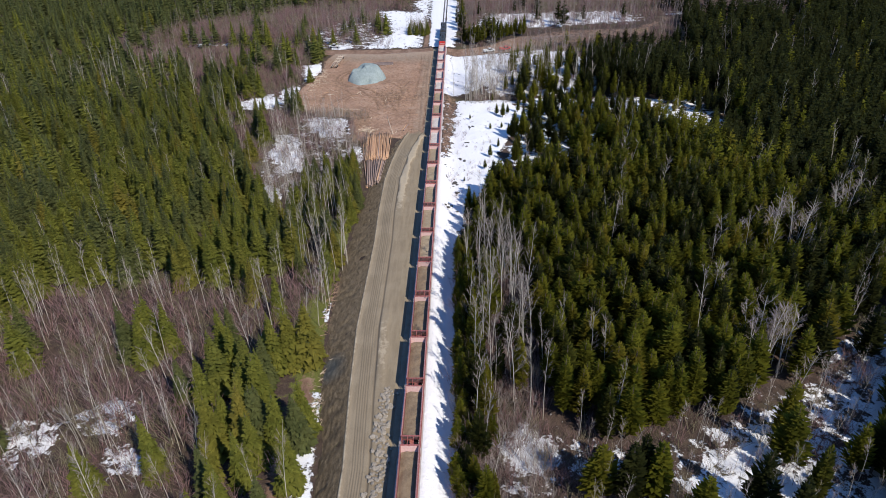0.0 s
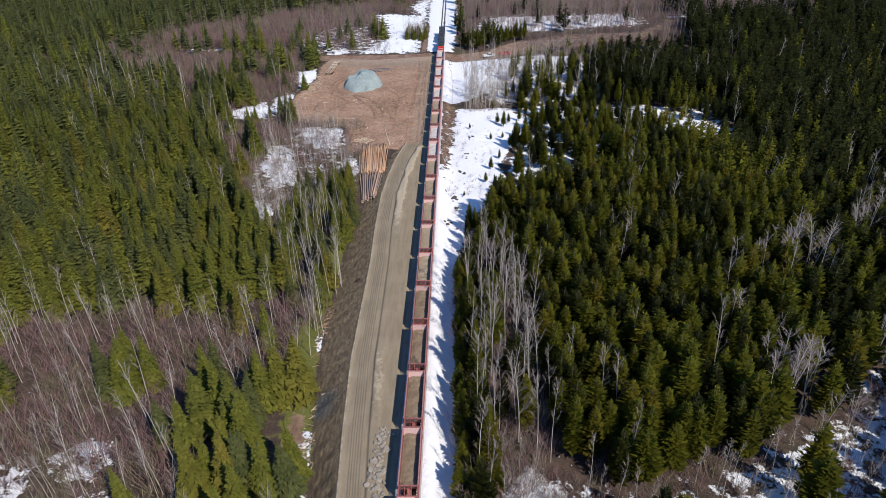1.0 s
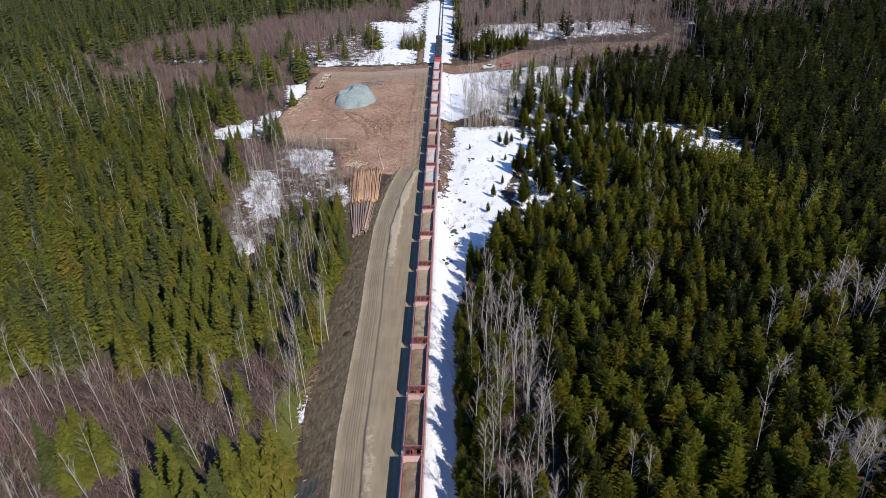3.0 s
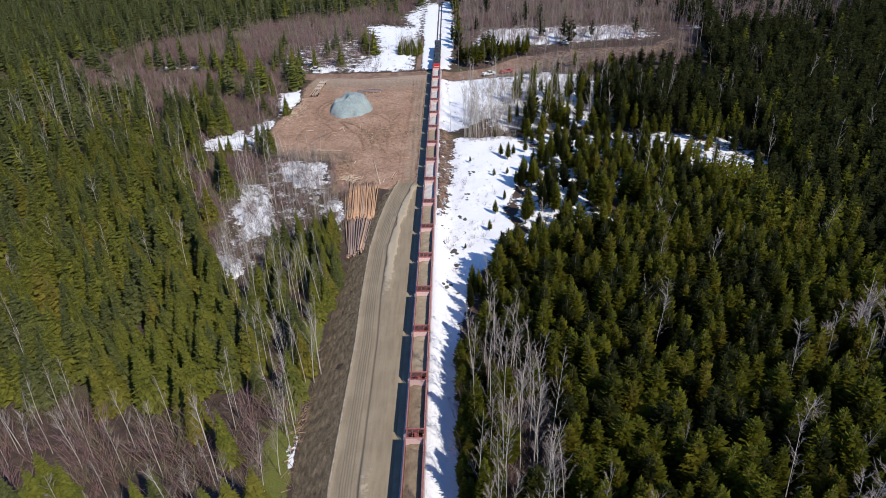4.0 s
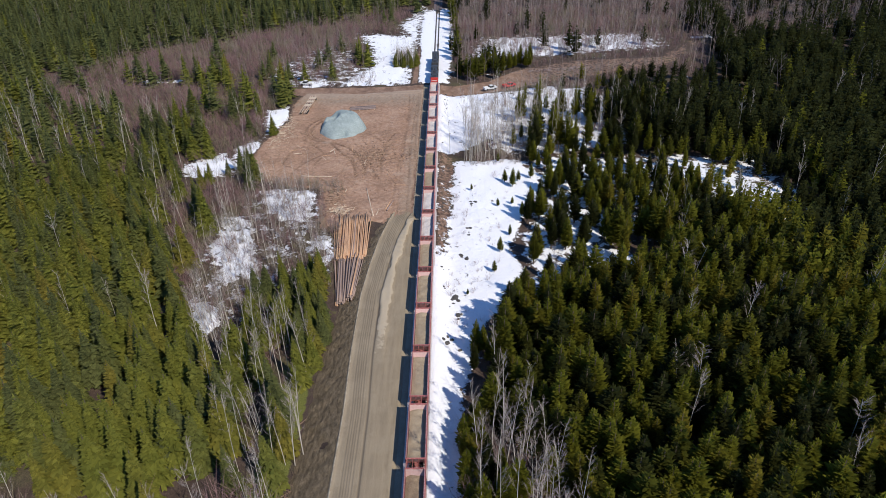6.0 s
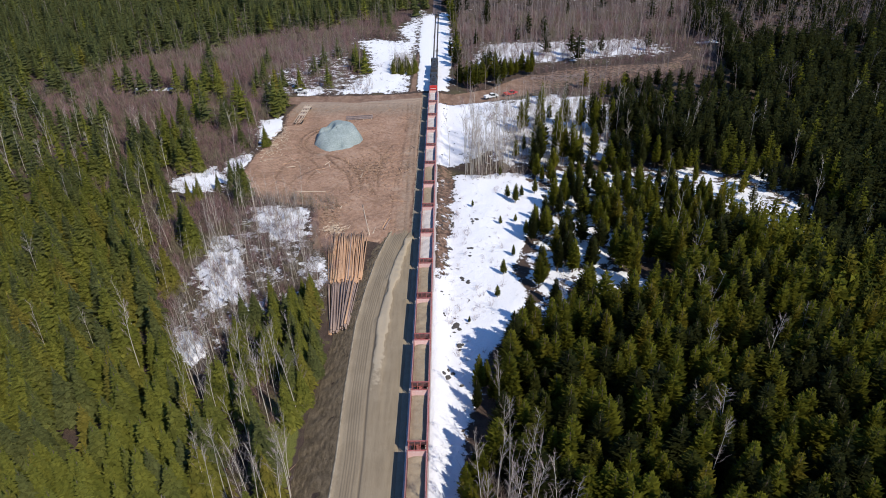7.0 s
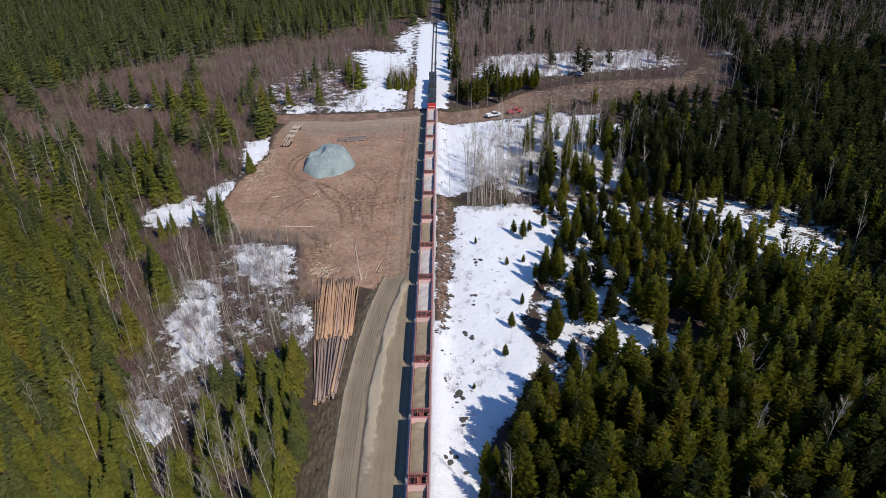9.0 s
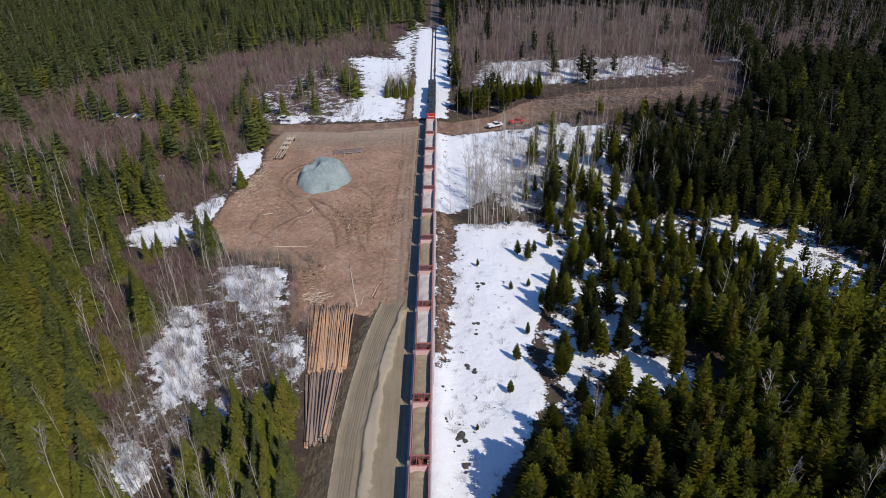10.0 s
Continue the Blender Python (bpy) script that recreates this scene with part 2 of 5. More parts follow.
M_RED = plain("red_loco_paint", (0.46, 0.030, 0.026), (0.56, 0.055, 0.042), 1.5, 0.45)
M_WHITE = plain("white_paint", (0.62, 0.62, 0.60), (0.78, 0.78, 0.76), 1.5, 0.45)
M_TYRE = plain("tyre_rubber", (0.018, 0.018, 0.018), (0.04, 0.04, 0.04), 6.0, 0.85)


def glass_material():
    n = Nodes("dark_glass", 0.08, 0.0, 0.6)
    return n.colour((0.02, 0.025, 0.03))


M_GLASS = glass_material()

# ---- helpers for meshes ----
def mesh_from(name, verts, tris, mat, attrs=None, smooth=False):
    """A mesh out of arrays of corners and triangles."""
    verts = np.asarray(verts, np.float32)
    tris = np.asarray(tris, np.int32)
    me = bpy.data.meshes.new(name)
    me.vertices.add(len(verts))
    me.vertices.foreach_set("co", verts.ravel())
    k = tris.shape[1]
    me.loops.add(tris.size)
    me.loops.foreach_set("vertex_index", tris.ravel())
    me.polygons.add(len(tris))
    me.polygons.foreach_set("loop_start", np.arange(0, tris.size, k, dtype=np.int32))
    me.polygons.foreach_set("use_smooth", np.full(len(tris), smooth))
    for key, values in (attrs or {}).items():
        a = me.attributes.new(key, "FLOAT", "POINT")
        a.data.foreach_set("value", np.asarray(values, np.float32))
    me.materials.append(mat)
    me.update(calc_edges=True)
    return me


def box(bm, x0, y0, z0, x1, y1, z1, bevel=0.0):
    m = Matrix.Translation(((x0 + x1) / 2, (y0 + y1) / 2, (z0 + z1) / 2)) @ Matrix.Diagonal((x1 - x0, y1 - y0, z1 - z0, 1))
    made = bmesh.ops.create_cube(bm, size=1.0, matrix=m)["verts"]
    if bevel:
        edges = list({e for v in made for e in v.link_edges})
        bmesh.ops.bevel(bm, geom=edges, offset=bevel, segments=1, affect="EDGES")
    return bm


def bar(bm, a, b, r, sides=6, r2=None):
    """A round bar from a to b."""
    a, b = Vector(a), Vector(b)
    m = Matrix.Translation((a + b) / 2) @ (b - a).to_track_quat("Z", "Y").to_matrix().to_4x4()
    bmesh.ops.create_cone(bm, cap_ends=True, segments=sides, radius1=r, radius2=r if r2 is None else r2, depth=(b - a).length, matrix=m)
    return bm


def block(*args, **kw):
    return box(bmesh.new(), *args, **kw)


def part(name, bm, material, parent, label=""):
    """Links a bmesh as one mesh under a thing or a part."""
    me = bpy.data.meshes.new(name)
    bm.to_mesh(me)
    bm.free()
    me.materials.append(material)
    ob = new(name, me)
    ob.parent = parent
    return tagged(ob, label)


def piece(name, me, parent=None, m=None):
    ob = new(name, me)
    ob.parent = parent
    if m is not None:
        ob.matrix_basis = m
    return ob


def thing(name, label, category, group="", kind="", m=None):
    ob = tagged(new(name), label, category, group, kind)
    ob.empty_display_size = 0.2
    if m is not None:
        ob.matrix_basis = m
    return ob


def ramp01(v, lo, hi):
    u = np.clip((v - lo) / (hi - lo), 0, 1)
    return u * u * (3 - 2 * u)


def area(X, Y, poly, soft):
    """1 inside the outline, 0 outside, with a soft edge of that width."""
    X, Y = np.asarray(X, float), np.asarray(Y, float)
    inside = np.zeros(X.shape, bool)
    dist = np.full(X.shape, 1e9)
    for (x0, y0), (x1, y1) in zip(poly, poly[1:] + poly[:1]):
        with np.errstate(divide="ignore", invalid="ignore"):
            cross = ((y0 > Y) != (y1 > Y)) & (X < (x1 - x0) * (Y - y0) / ((y1 - y0) or 1e-9) + x0)
        inside ^= cross
        ex, ey = x1 - x0, y1 - y0
        u = np.clip(((X - x0) * ex + (Y - y0) * ey) / (ex * ex + ey * ey), 0, 1)
        dist = np.minimum(dist, np.hypot(X - x0 - u * ex, Y - y0 - u * ey))
    return np.clip(0.5 + np.where(inside, dist, -dist) / soft, 0, 1)


def spot(X, Y, cx, cy, rx, ry):
    return np.clip(1.6 - 1.6 * np.hypot((X - cx) / (1.5 * rx), (Y - cy) / (1.5 * ry)), 0, 1)


def wave(X, Y, scale, seed):
    """Smooth noise between -1 and 1 out of a few sines."""
    r = np.random.RandomState(seed)
    out = 0
    for i in range(7):
        a, k, p = r.uniform(0, 6.28), r.uniform(0.6, 1.9) / scale, r.uniform(0, 6.28)
        out = out + np.sin((X * np.cos(a) + Y * np.sin(a)) * k * 2 + p)
    return out / 4.2


# ---- the plan: outlines in metres, the track runs along y at x = 0 ----
YARD = [(-4, 329), (-28, 325), (-52, 327), (-54, 312), (-52, 295), (-57, 276), (-58, 258), (-55, 249), (-44, 241), (-32, 238),
        (-29, 228), (-26.5, 217), (-15, 219), (-4, 214)]
OPEN_LEFT = [(-51, 246), (-25, 241), (-22, 204), (-22, 190), (-33, 195), (-38, 176), (-52, 176), (-59, 205), (-55, 222)]
OPEN_RIGHT = [(-2, 262), (14, 259), (24, 262), (33, 252), (33, 236), (25, 218), (21, 204), (24, 194), (17, 181), (12, 172), (10, 160), (8, 150),
              (8.5, 130), (9, 100), (11, 10), (-2, 10), (-2, 178)]
SNOW_BAND = [(30, 262), (46, 264), (62, 256), (80, 262), (92, 250), (104, 234), (98, 224), (88, 232), (76, 238), (58, 246), (36, 244)]
LOW_PINES = [(18, 264), (106, 264), (106, 204), (70, 214), (44, 206), (30, 180), (16, 176), (24, 194), (21, 204), (25, 218), (33, 236)]
SNOW_NORTH = [(-2, 262), (12, 268), (25, 284), (27, 305), (22, 328), (-2, 328)]
MID_OPEN = [(18, 268), (40, 263), (66, 270), (70, 300), (62, 330), (20, 326)]
FRINGE = [(20, 262), (33, 262), (46, 240), (50, 212), (38, 188), (26, 178), (17, 178), (24, 194), (21, 204), (25, 218), (33, 236)]
CORRIDOR = [(-9, 336), (-9, 474), (7, 476), (9, 400), (6, 336)]
SNOW_NW = [(-42, 331), (-38.6, 350), (-31, 362), (-33, 389), (-43, 423), (-24, 422), (-17, 418), (-23, 440), (-15.7, 461), (-9.5, 492), (-5.7, 476), (-8, 334)]
SNOW_MID = [(22, 322), (22, 300), (34, 292), (54, 300), (60, 326), (44, 331)]
SNOW_NE = [(14, 372), (44, 370), (110, 384), (104, 412), (58, 410), (22, 410)]
CREEK = [(14, 90), (37, 86), (53, 88), (73, 101), (104, 124), (110, 50), (12, 50)]
BARE_SW = [(-95, 122), (-78, 132), (-58, 131), (-40, 127), (-25, 131), (-20, 124), (-19, 60), (-70, 50), (-84, 90)]
BARE_EDGE = [(-22, 185), (-31, 165), (-33, 140), (-30, 124), (-20.5, 122), (-20.5, 150), (-20, 172)]
BARE_W = [(-72, 221), (-71, 237), (-63, 242), (-50.5, 242), (-56, 225), (-56.5, 211), (-51, 194), (-58, 190), (-69, 208)]
BARE_A = [(-165, 350), (-89, 343), (-74, 353), (-14, 420), (-12, 492), (-47, 450), (-96, 422), (-146, 384)]
BARE_B = [(-165, 345), (-60, 332), (-58, 279), (-60, 252), (-86, 282), (-140, 302)]
WEST_MIX = [(-60, 250), (-60, 305), (-150, 322), (-160, 280), (-100, 246), (-70, 226)]
BARE_N = [(-78, 352), (-60, 334), (-42, 332), (-28, 350), (-36, 372), (-44, 412), (-16, 426), (-60, 400)]
BARE_R = [(8, 138), (13, 141), (19, 138), (22.5, 128), (22.5, 113), (22, 95), (9, 88), (7, 120)]
CLUMP_R = [(11, 254), (22, 254), (24, 276), (12, 280)]
BARE_MID = [(22, 262), (60, 270), (70, 300), (40, 292), (22, 300)]
BARE_NE = [(8, 405), (60, 404), (124, 412), (158, 500), (120, 520), (10, 520)]
BARE_FARE = [(140, 404), (180, 366), (240, 440), (230, 480), (150, 470)]
ROAD_X = [(-60, 333), (-30, 333), (-4, 334), (7, 333), (22, 338), (36, 352), (55, 362), (98, 366), (118, 388), (122, 394), (126, 388), (104, 352), (70, 341),
          (48, 335), (24, 325), (7, 321), (-4, 323), (-30, 322), (-60, 325)]
SNOW_LEFT_TOP = [(-49.4, 238.8), (-39, 239.6), (-31.4, 236.4), (-30.6, 231), (-31, 223), (-35, 218.5), (-41, 222), (-45, 226), (-47.5, 232)]
SNOW_LEFT_LOW = [(-55.5, 224), (-49.5, 223), (-44.3, 209), (-41, 197), (-46, 192), (-49, 190), (-51, 198), (-55.5, 209)]
SNOW_LEFT_END = [(-54, 186), (-48, 186), (-44.6, 179), (-50, 177.5)]
SNOW_YARD_WEST = [(-64, 308), (-53, 305), (-52.8, 295), (-51.5, 275), (-53.6, 259), (-61, 258), (-65, 269), (-57, 281)]
SNOW_WEST = [(-79, 266), (-66, 267), (-59.7, 247.7), (-70, 249)]
SNOW_CREEK = [(42, 76), (48, 86), (60, 94), (75, 99), (88, 112), (100, 121), (114, 124), (112, 60), (42, 60)]
MIXED_W = [(-50, 191), (-38, 186), (-31, 174), (-22.5, 166), (-21.6, 157), (-26, 147), (-33, 147), (-42, 163), (-51, 175)]
BARE_ROAD = [(20, 323), (70, 331), (118, 345), (134, 400), (124, 422), (10, 422), (10, 338)]
SHADE_SE = [(70, 50), (73, 80), (85, 97), (101, 116), (124, 132), (165, 132), (130, 50)]
CREST_Y = [0, 75, 93, 112, 148, 164, 184, 196, 208, 218, 226, 240]
CREST_X = [-10.2, -11.2, -12.6, -13.7, -13.8, -14.4, -14.6, -13.8, -12.6, -10.8, -9.0, -8.0]
TOE_Y = [0, 82, 97, 110, 123, 150, 170, 184, 196, 208, 218, 226, 240]
TOE_X = [-14.5, -15.5, -18.0, -19.4, -20.8, -20.6, -20.2, -18.6, -16.6, -14.6, -12.4, -10.2, -8.6]


def crest(y):
    return np.interp(y, CREST_Y, CREST_X)


def toe(y):
    return np.interp(y, TOE_Y, TOE_X)


def west_floor(y):
    """Level of the wood's floor west of the fill."""
    return np.interp(y, [60, 165, 205, 240], [-3.3, -3.3, -1.1, -0.1])


def land(X, Y):
    """Height of the ground."""
    X, Y = np.asarray(X, float), np.asarray(Y, float)
    roll = 0.35 * wave(X, Y, 22, 3) + 0.12 * wave(X, Y, 5, 4)
    low = west_floor(Y)
    c, t = crest(Y), toe(Y)
    fill = ramp01(X, t - 0.6, c + 0.2)
    flat = np.clip((np.abs(X + 2) - 12) / 10, 0, 1)
    west = low * (1 - fill) + np.where(fill < 0.02, roll, 0.25 * roll * (1 - fill))
    yard = area(X, Y, YARD, 6.0)
    west = west * (1 - yard) + yard * (0.05 + 0.10 * wave(X, Y, 4, 6))
    drop = np.interp(Y, [60, 270, 330, 345, 420], [-2.0, -1.7, -0.6, -0.2, 0.0])
    creek = area(X, Y, CREEK, 16.0)
    east = drop * ramp01(X, 2.0, 6.0) - 2.2 * creek + roll * ramp01(X, 3.0, 12.0)
    east = east + 1.1 * area(X, Y, ROAD_X, 7.0) * ramp01(X, 40, 70)
    far = ramp01(Y, 520, 1500)
    return np.where(X < 0, west, east) * (1 - far) - 0.22 * ramp01(-np.abs(X), -2.4, -1.9) * np.where(Y < 335, 1.0, 0.3)


def snow_cover(X, Y):
    s = 0.77 * area(X, Y, OPEN_RIGHT, 4.0)
    s = np.maximum(s, 0.98 * area(X, Y, [(-2, 10), (4.5, 10), (4.5, 204), (-2, 204)], 1.5))
    bare = area(X, Y, [(1.5, 266), (7.5, 263), (7, 240), (5.0, 206), (3, 190), (1.5, 200)], 2.5)
    s = s - 0.40 * bare
    for poly, v, soft in ((LOW_PINES, 0.50, 8), (FRINGE, 0.54, 6), (SNOW_BAND, 0.64, 8), (SNOW_NORTH, 0.80, 3), (BARE_MID, 0.55, 6), (MID_OPEN, 0.64, 6), (CORRIDOR, 0.84, 5), (SNOW_NW, 0.74, 16), (BARE_N, 0.47, 8), (SNOW_MID, 0.72, 7), (SNOW_NE, 0.74, 14),
                          (CREEK, 0.40, 8), (SNOW_CREEK, 0.56, 8), (OPEN_LEFT, 0.42, 6), (SNOW_LEFT_TOP, 0.92, 11), (SNOW_LEFT_LOW, 0.98, 11), (SNOW_LEFT_END, 1.0, 9), (SNOW_YARD_WEST, 0.92, 9), (SNOW_WEST, 0.84, 9)):
        s = np.maximum(s, v * area(X, Y, poly, soft))
    for x, y, rx, ry, v in ((-69, 255, 9, 8, 0.85), (-60, 268, 5, 9, 0.85), (-57, 299, 5, 11, 0.85), (-84, 289, 5, 5, 0.65), (-120, 347, 13, 3, 0.8), (-49, 179, 5, 5, 0.9),
                            (44, 198, 8, 7, 0.92), (39, 212, 5, 7, 0.85), (38, 226, 4, 5, 0.8), (92, 231, 7, 5, 0.9), (58, 80, 8, 5, 0.74), (88, 105, 8, 8, 0.62), (20, 82, 6, 6, 0.75),
                            (-50, 338, 6, 5, 0.8), (136, 402, 8, 5, 0.8), (-19.2, 90, 2.0, 9, 0.60), (-18.2, 81, 2.3, 7, 0.62), (-17.4, 71, 2.6, 8, 0.64), (-70, 84, 9, 7, 0.56), (-48, 80, 7, 5, 0.54), (-21, 122, 1.2, 6, 0.62), (-57, 90, 6, 6, 0.58),
                            (-37.5, 191, 2.6, 5, 0.72), (-27, 209, 3, 5, 0.7), (-24, 203, 2, 4, 0.7)):
        s = np.maximum(s, v * spot(X, Y, x, y, rx, ry))
    s = np.maximum(s, np.where(X > 7, 0.25, 0.17))
    s = s - 0.8 * area(X, Y, ROAD_X, 3.0) - 0.55 * area(X, Y, [(-9.8, 336), (-8.6, 396), (-7.4, 396), (-7, 336)], 2.0)
    on_fill = ramp01(X, toe(Y) - 0.5, toe(Y) + 1.0) * ramp01(-X, -1.8, -1.2) * (Y < 333)
    return s - 1.2 * on_fill - 1.2 * area(X, Y, YARD, 3.0)


def axis(fine, step, coarse):
    """Grid lines: close between the two ends of fine, wider and wider outside."""
    mid = list(np.arange(fine[0], fine[1], step))
    out, v, s = [], fine[1], step
    while v < coarse[1]:
        out.append(v)
        s *= 1.09
        v += s
    low, v, s = [], fine[0], step
    while v > coarse[0]:
        s *= 1.09
        v -= s
        low.append(v)
    return np.array(low[::-1] + mid + out + [coarse[1] + 50])


def sheet(xs, ys):
    X, Y = np.meshgrid(xs, ys)
    n, m = len(xs), len(ys)
    i = (np.arange(m - 1)[:, None] * n + np.arange(n - 1)[None]).ravel()
    return X.ravel(), Y.ravel(), np.stack([i, i + 1, i + 1 + n, i + n], 1)


def build_ground():
    X, Y, quads = sheet(axis((-60, 34), 0.95, (-3000, 3000)), axis((66, 345), 1.15, (-1500, 4000)))
    s = snow_cover(X, Y)
    Z = land(X, Y) + 0.22 * ramp01(s + 0.25 * wave(X, Y, 2.5, 9), 0.5, 0.75)
    hidden = (X > toe(Y) + 0.8) & (X < -3.2) & (Y < 222)
    Z = Z - 0.35 * hidden - 0.30 * ramp01(area(X, Y, YARD, 6.0), 0.55, 0.95)
    gravel = np.maximum(0.36 * area(X, Y, ROAD_X, 3.5) * ramp01(-X, -60, -20), area(X, Y, [(-4.2, 0), (-4.2, 334), (-2, 334), (-2, 0)], 1.0))
    gravel = np.maximum(gravel, area(X, Y, [(-3.2, 0), (-3.2, 900), (1.9, 900), (1.9, 0)], 0.8) * (Y < 330))
    dirt = np.maximum(np.maximum(area(X, Y, YARD, 5.0), spot(X, Y, -26, 229, 5, 13)), area(X, Y, ROAD_X, 3.0) * (1 - 0.5 * ramp01(X, 26, 44)))
    dirt = np.maximum(dirt, 0.8 * area(X, Y, [(-9.8, 336), (-8.6, 396), (-7.4, 396), (-7, 336)], 2.0))
    moss = 0.42 * ramp01(X, toe(Y) - 9, toe(Y) - 3) * ramp01(-X, -toe(Y) + 0.3, -toe(Y) + 1.5) * ramp01(Y, 80, 95) * ramp01(-Y, -176, -166) + 0.30 * (X < 0) * (Y < 330)
    dirt = np.maximum(dirt, 0.75 * spot(X, Y, -21.5, 84, 2.6, 20))
    dirt = np.maximum(dirt, 0.5 * area(X, Y, [(1.5, 266), (8, 264), (8, 240), (5.5, 206), (3, 190), (1.5, 200)], 2.5))
    me = mesh_from("ground", np.stack([X, Y, Z], 1), quads, M_GROUND, {"snow": s, "gravel": gravel, "dirt": dirt, "moss": moss}, True)
    tagged(new("ground", me), "forest floor, muddy yard and patchy old snow", "ground", kind="structure")


def road_top(X, Y):
    """Surface of the haul road on the fill, with its wheel tracks and the loose ridge beside them."""
    c = crest(Y)
    z = 0.10 + 0.05 * wave(X, Y, 6, 11) + 0.03 * wave(X, Y, 1.1, 12) * ramp01(X - crest(Y), 4.4, 5.4)
    sway = 0.25 * wave(X * 0, Y, 25, 13)
    for k, off in enumerate((1.9, 2.3, 2.75, 3.15, 3.6)):
        z = z - 0.06 * np.exp(-((X - c - off - sway) / 0.11) ** 2) + 0.03 * np.exp(-((X - c - off - 0.27 - sway) / 0.12) ** 2)
    z = z - 0.14 * np.exp(-((X - c - 4.8 - sway) / 0.18) ** 2)
    z = z + 0.22 * np.exp(-((X - c - 0.45) / 0.35) ** 2)
    ridge = ridge_of(X, Y)
    return z + 0.45 * ridge + 0.16 * ridge * wave(X, Y, 1.2, 14)


def ridge_of(X, Y):
    """The ridge of loose sand beside the wheel tracks."""
    c = crest(Y)
    wide = 1.15 + 0.35 * wave(X * 0, Y, 5, 15) + 0.25 * wave(X * 0, Y, 1.5, 16)
    r = np.exp(-(((X - c - 6.0) / wide) ** 4))
    return r * ramp01(Y, 150, 185) * ramp01(-Y, -224, -214) + 0.5 * r * ramp01(Y, 90, 100) * ramp01(-Y, -125, -110)


def build_road():
    ys = np.arange(6, 228, 0.6)
    u = np.linspace(0, 1, 96)
    Y, U = np.meshgrid(ys, u, indexing="ij")
    c = crest(Y)
    X = c + (-3.4 - c) * U
    Z = road_top(X, Y)
    lip = np.minimum(U * 30, 1) * np.minimum((1 - U) * 18, 1)
    Z = Z * lip + (1 - lip) * -0.12 + 0.02
    Z = Z - 0.34 * ramp01(Y + 2.5 * wave(X, Y, 2.5, 18), 216, 229)
    n, m = len(u), len(ys)
    i = (np.arange(m - 1)[:, None] * n + np.arange(n - 1)[None]).ravel()
    loose = ridge_of(X, Y) + 0.55 * np.exp(-((X - c - 0.4) / 0.35) ** 2)
    damp = 1.3 * np.exp(-((X - c - 4.8 - 0.25 * wave(X * 0, Y, 25, 13)) / 0.17) ** 2) + 0.25 * np.exp(-((X - c - 2.6) / 1.2) ** 2)
    for off in (1.9, 2.3, 2.75, 3.15, 3.6):
        damp = damp + (0.24 + 0.2 * wave(X, Y, 8, 17)) * np.exp(-((X - c - off - 0.25 * wave(X * 0, Y, 25, 13)) / 0.12) ** 2)
    V = np.stack([X.ravel(), Y.ravel(), Z.ravel()], 1)
    me = mesh_from("gravel_road", V, np.stack([i, i + 1, i + 1 + n, i + n], 1), M_ROAD, {"loose": np.clip(loose, 0, 1).ravel(), "damp": np.clip(damp, 0, 1).ravel()}, True)
    tagged(new("road", me), "grey-brown gravel haul road with wheel tracks", "road", kind="structure")
    # the side of the fill
    ys = np.arange(6, 228, 0.4)
    m = len(ys)
    u = np.linspace(0, 1, 40)
    Y, U = np.meshgrid(ys, u, indexing="ij")
    c, t, low = crest(Y), toe(Y), west_floor(Y)
    X = t - 0.7 + (c + 0.15 - t + 0.7) * U
    Z = (low - 0.25) * (1 - U) + 0.06 * U
    bulge = np.sin(U * math.pi)
    Z = Z + bulge ** 0.5 * (0.22 * wave(X * 0.7 + Y * 0.3, Y, 1.5, 21) + 0.15 * wave(X * 0.5 + Y, Y * 0.2 - X * 0.2, 0.5, 22) + 0.10 * wave(X, Y, 0.55, 23) + 0.15)
    n = len(u)
    i = (np.arange(m - 1)[:, None] * n + np.arange(n - 1)[None]).ravel()
    me = mesh_from("bank", np.stack([X.ravel(), Y.ravel(), Z.ravel()], 1), np.stack([i, i + 1, i + 1 + n, i + n], 1), M_BANK, {"blue_grey": spot(X + 0.6 * wave(X, Y, 2, 28), Y, -17.6, 102, 2.6, 3.2).ravel()}, True)
    tagged(new("embankment", me), "dark crumbling soil side of the road fill", "embankment", kind="structure")


def strip(X, Y, line, width):
    """1 on a line of points, falling off to its sides."""
    d = np.full(np.shape(X), 1e9)
    for (x0, y0), (x1, y1) in zip(line, line[1:]):
        ex, ey = x1 - x0, y1 - y0
        u = np.clip(((X - x0) * ex + (Y - y0) * ey) / (ex * ex + ey * ey), 0, 1)
        d = np.minimum(d, np.hypot(X - x0 - u * ex, Y - y0 - u * ey))
    return np.exp(-((d / width) ** 2))


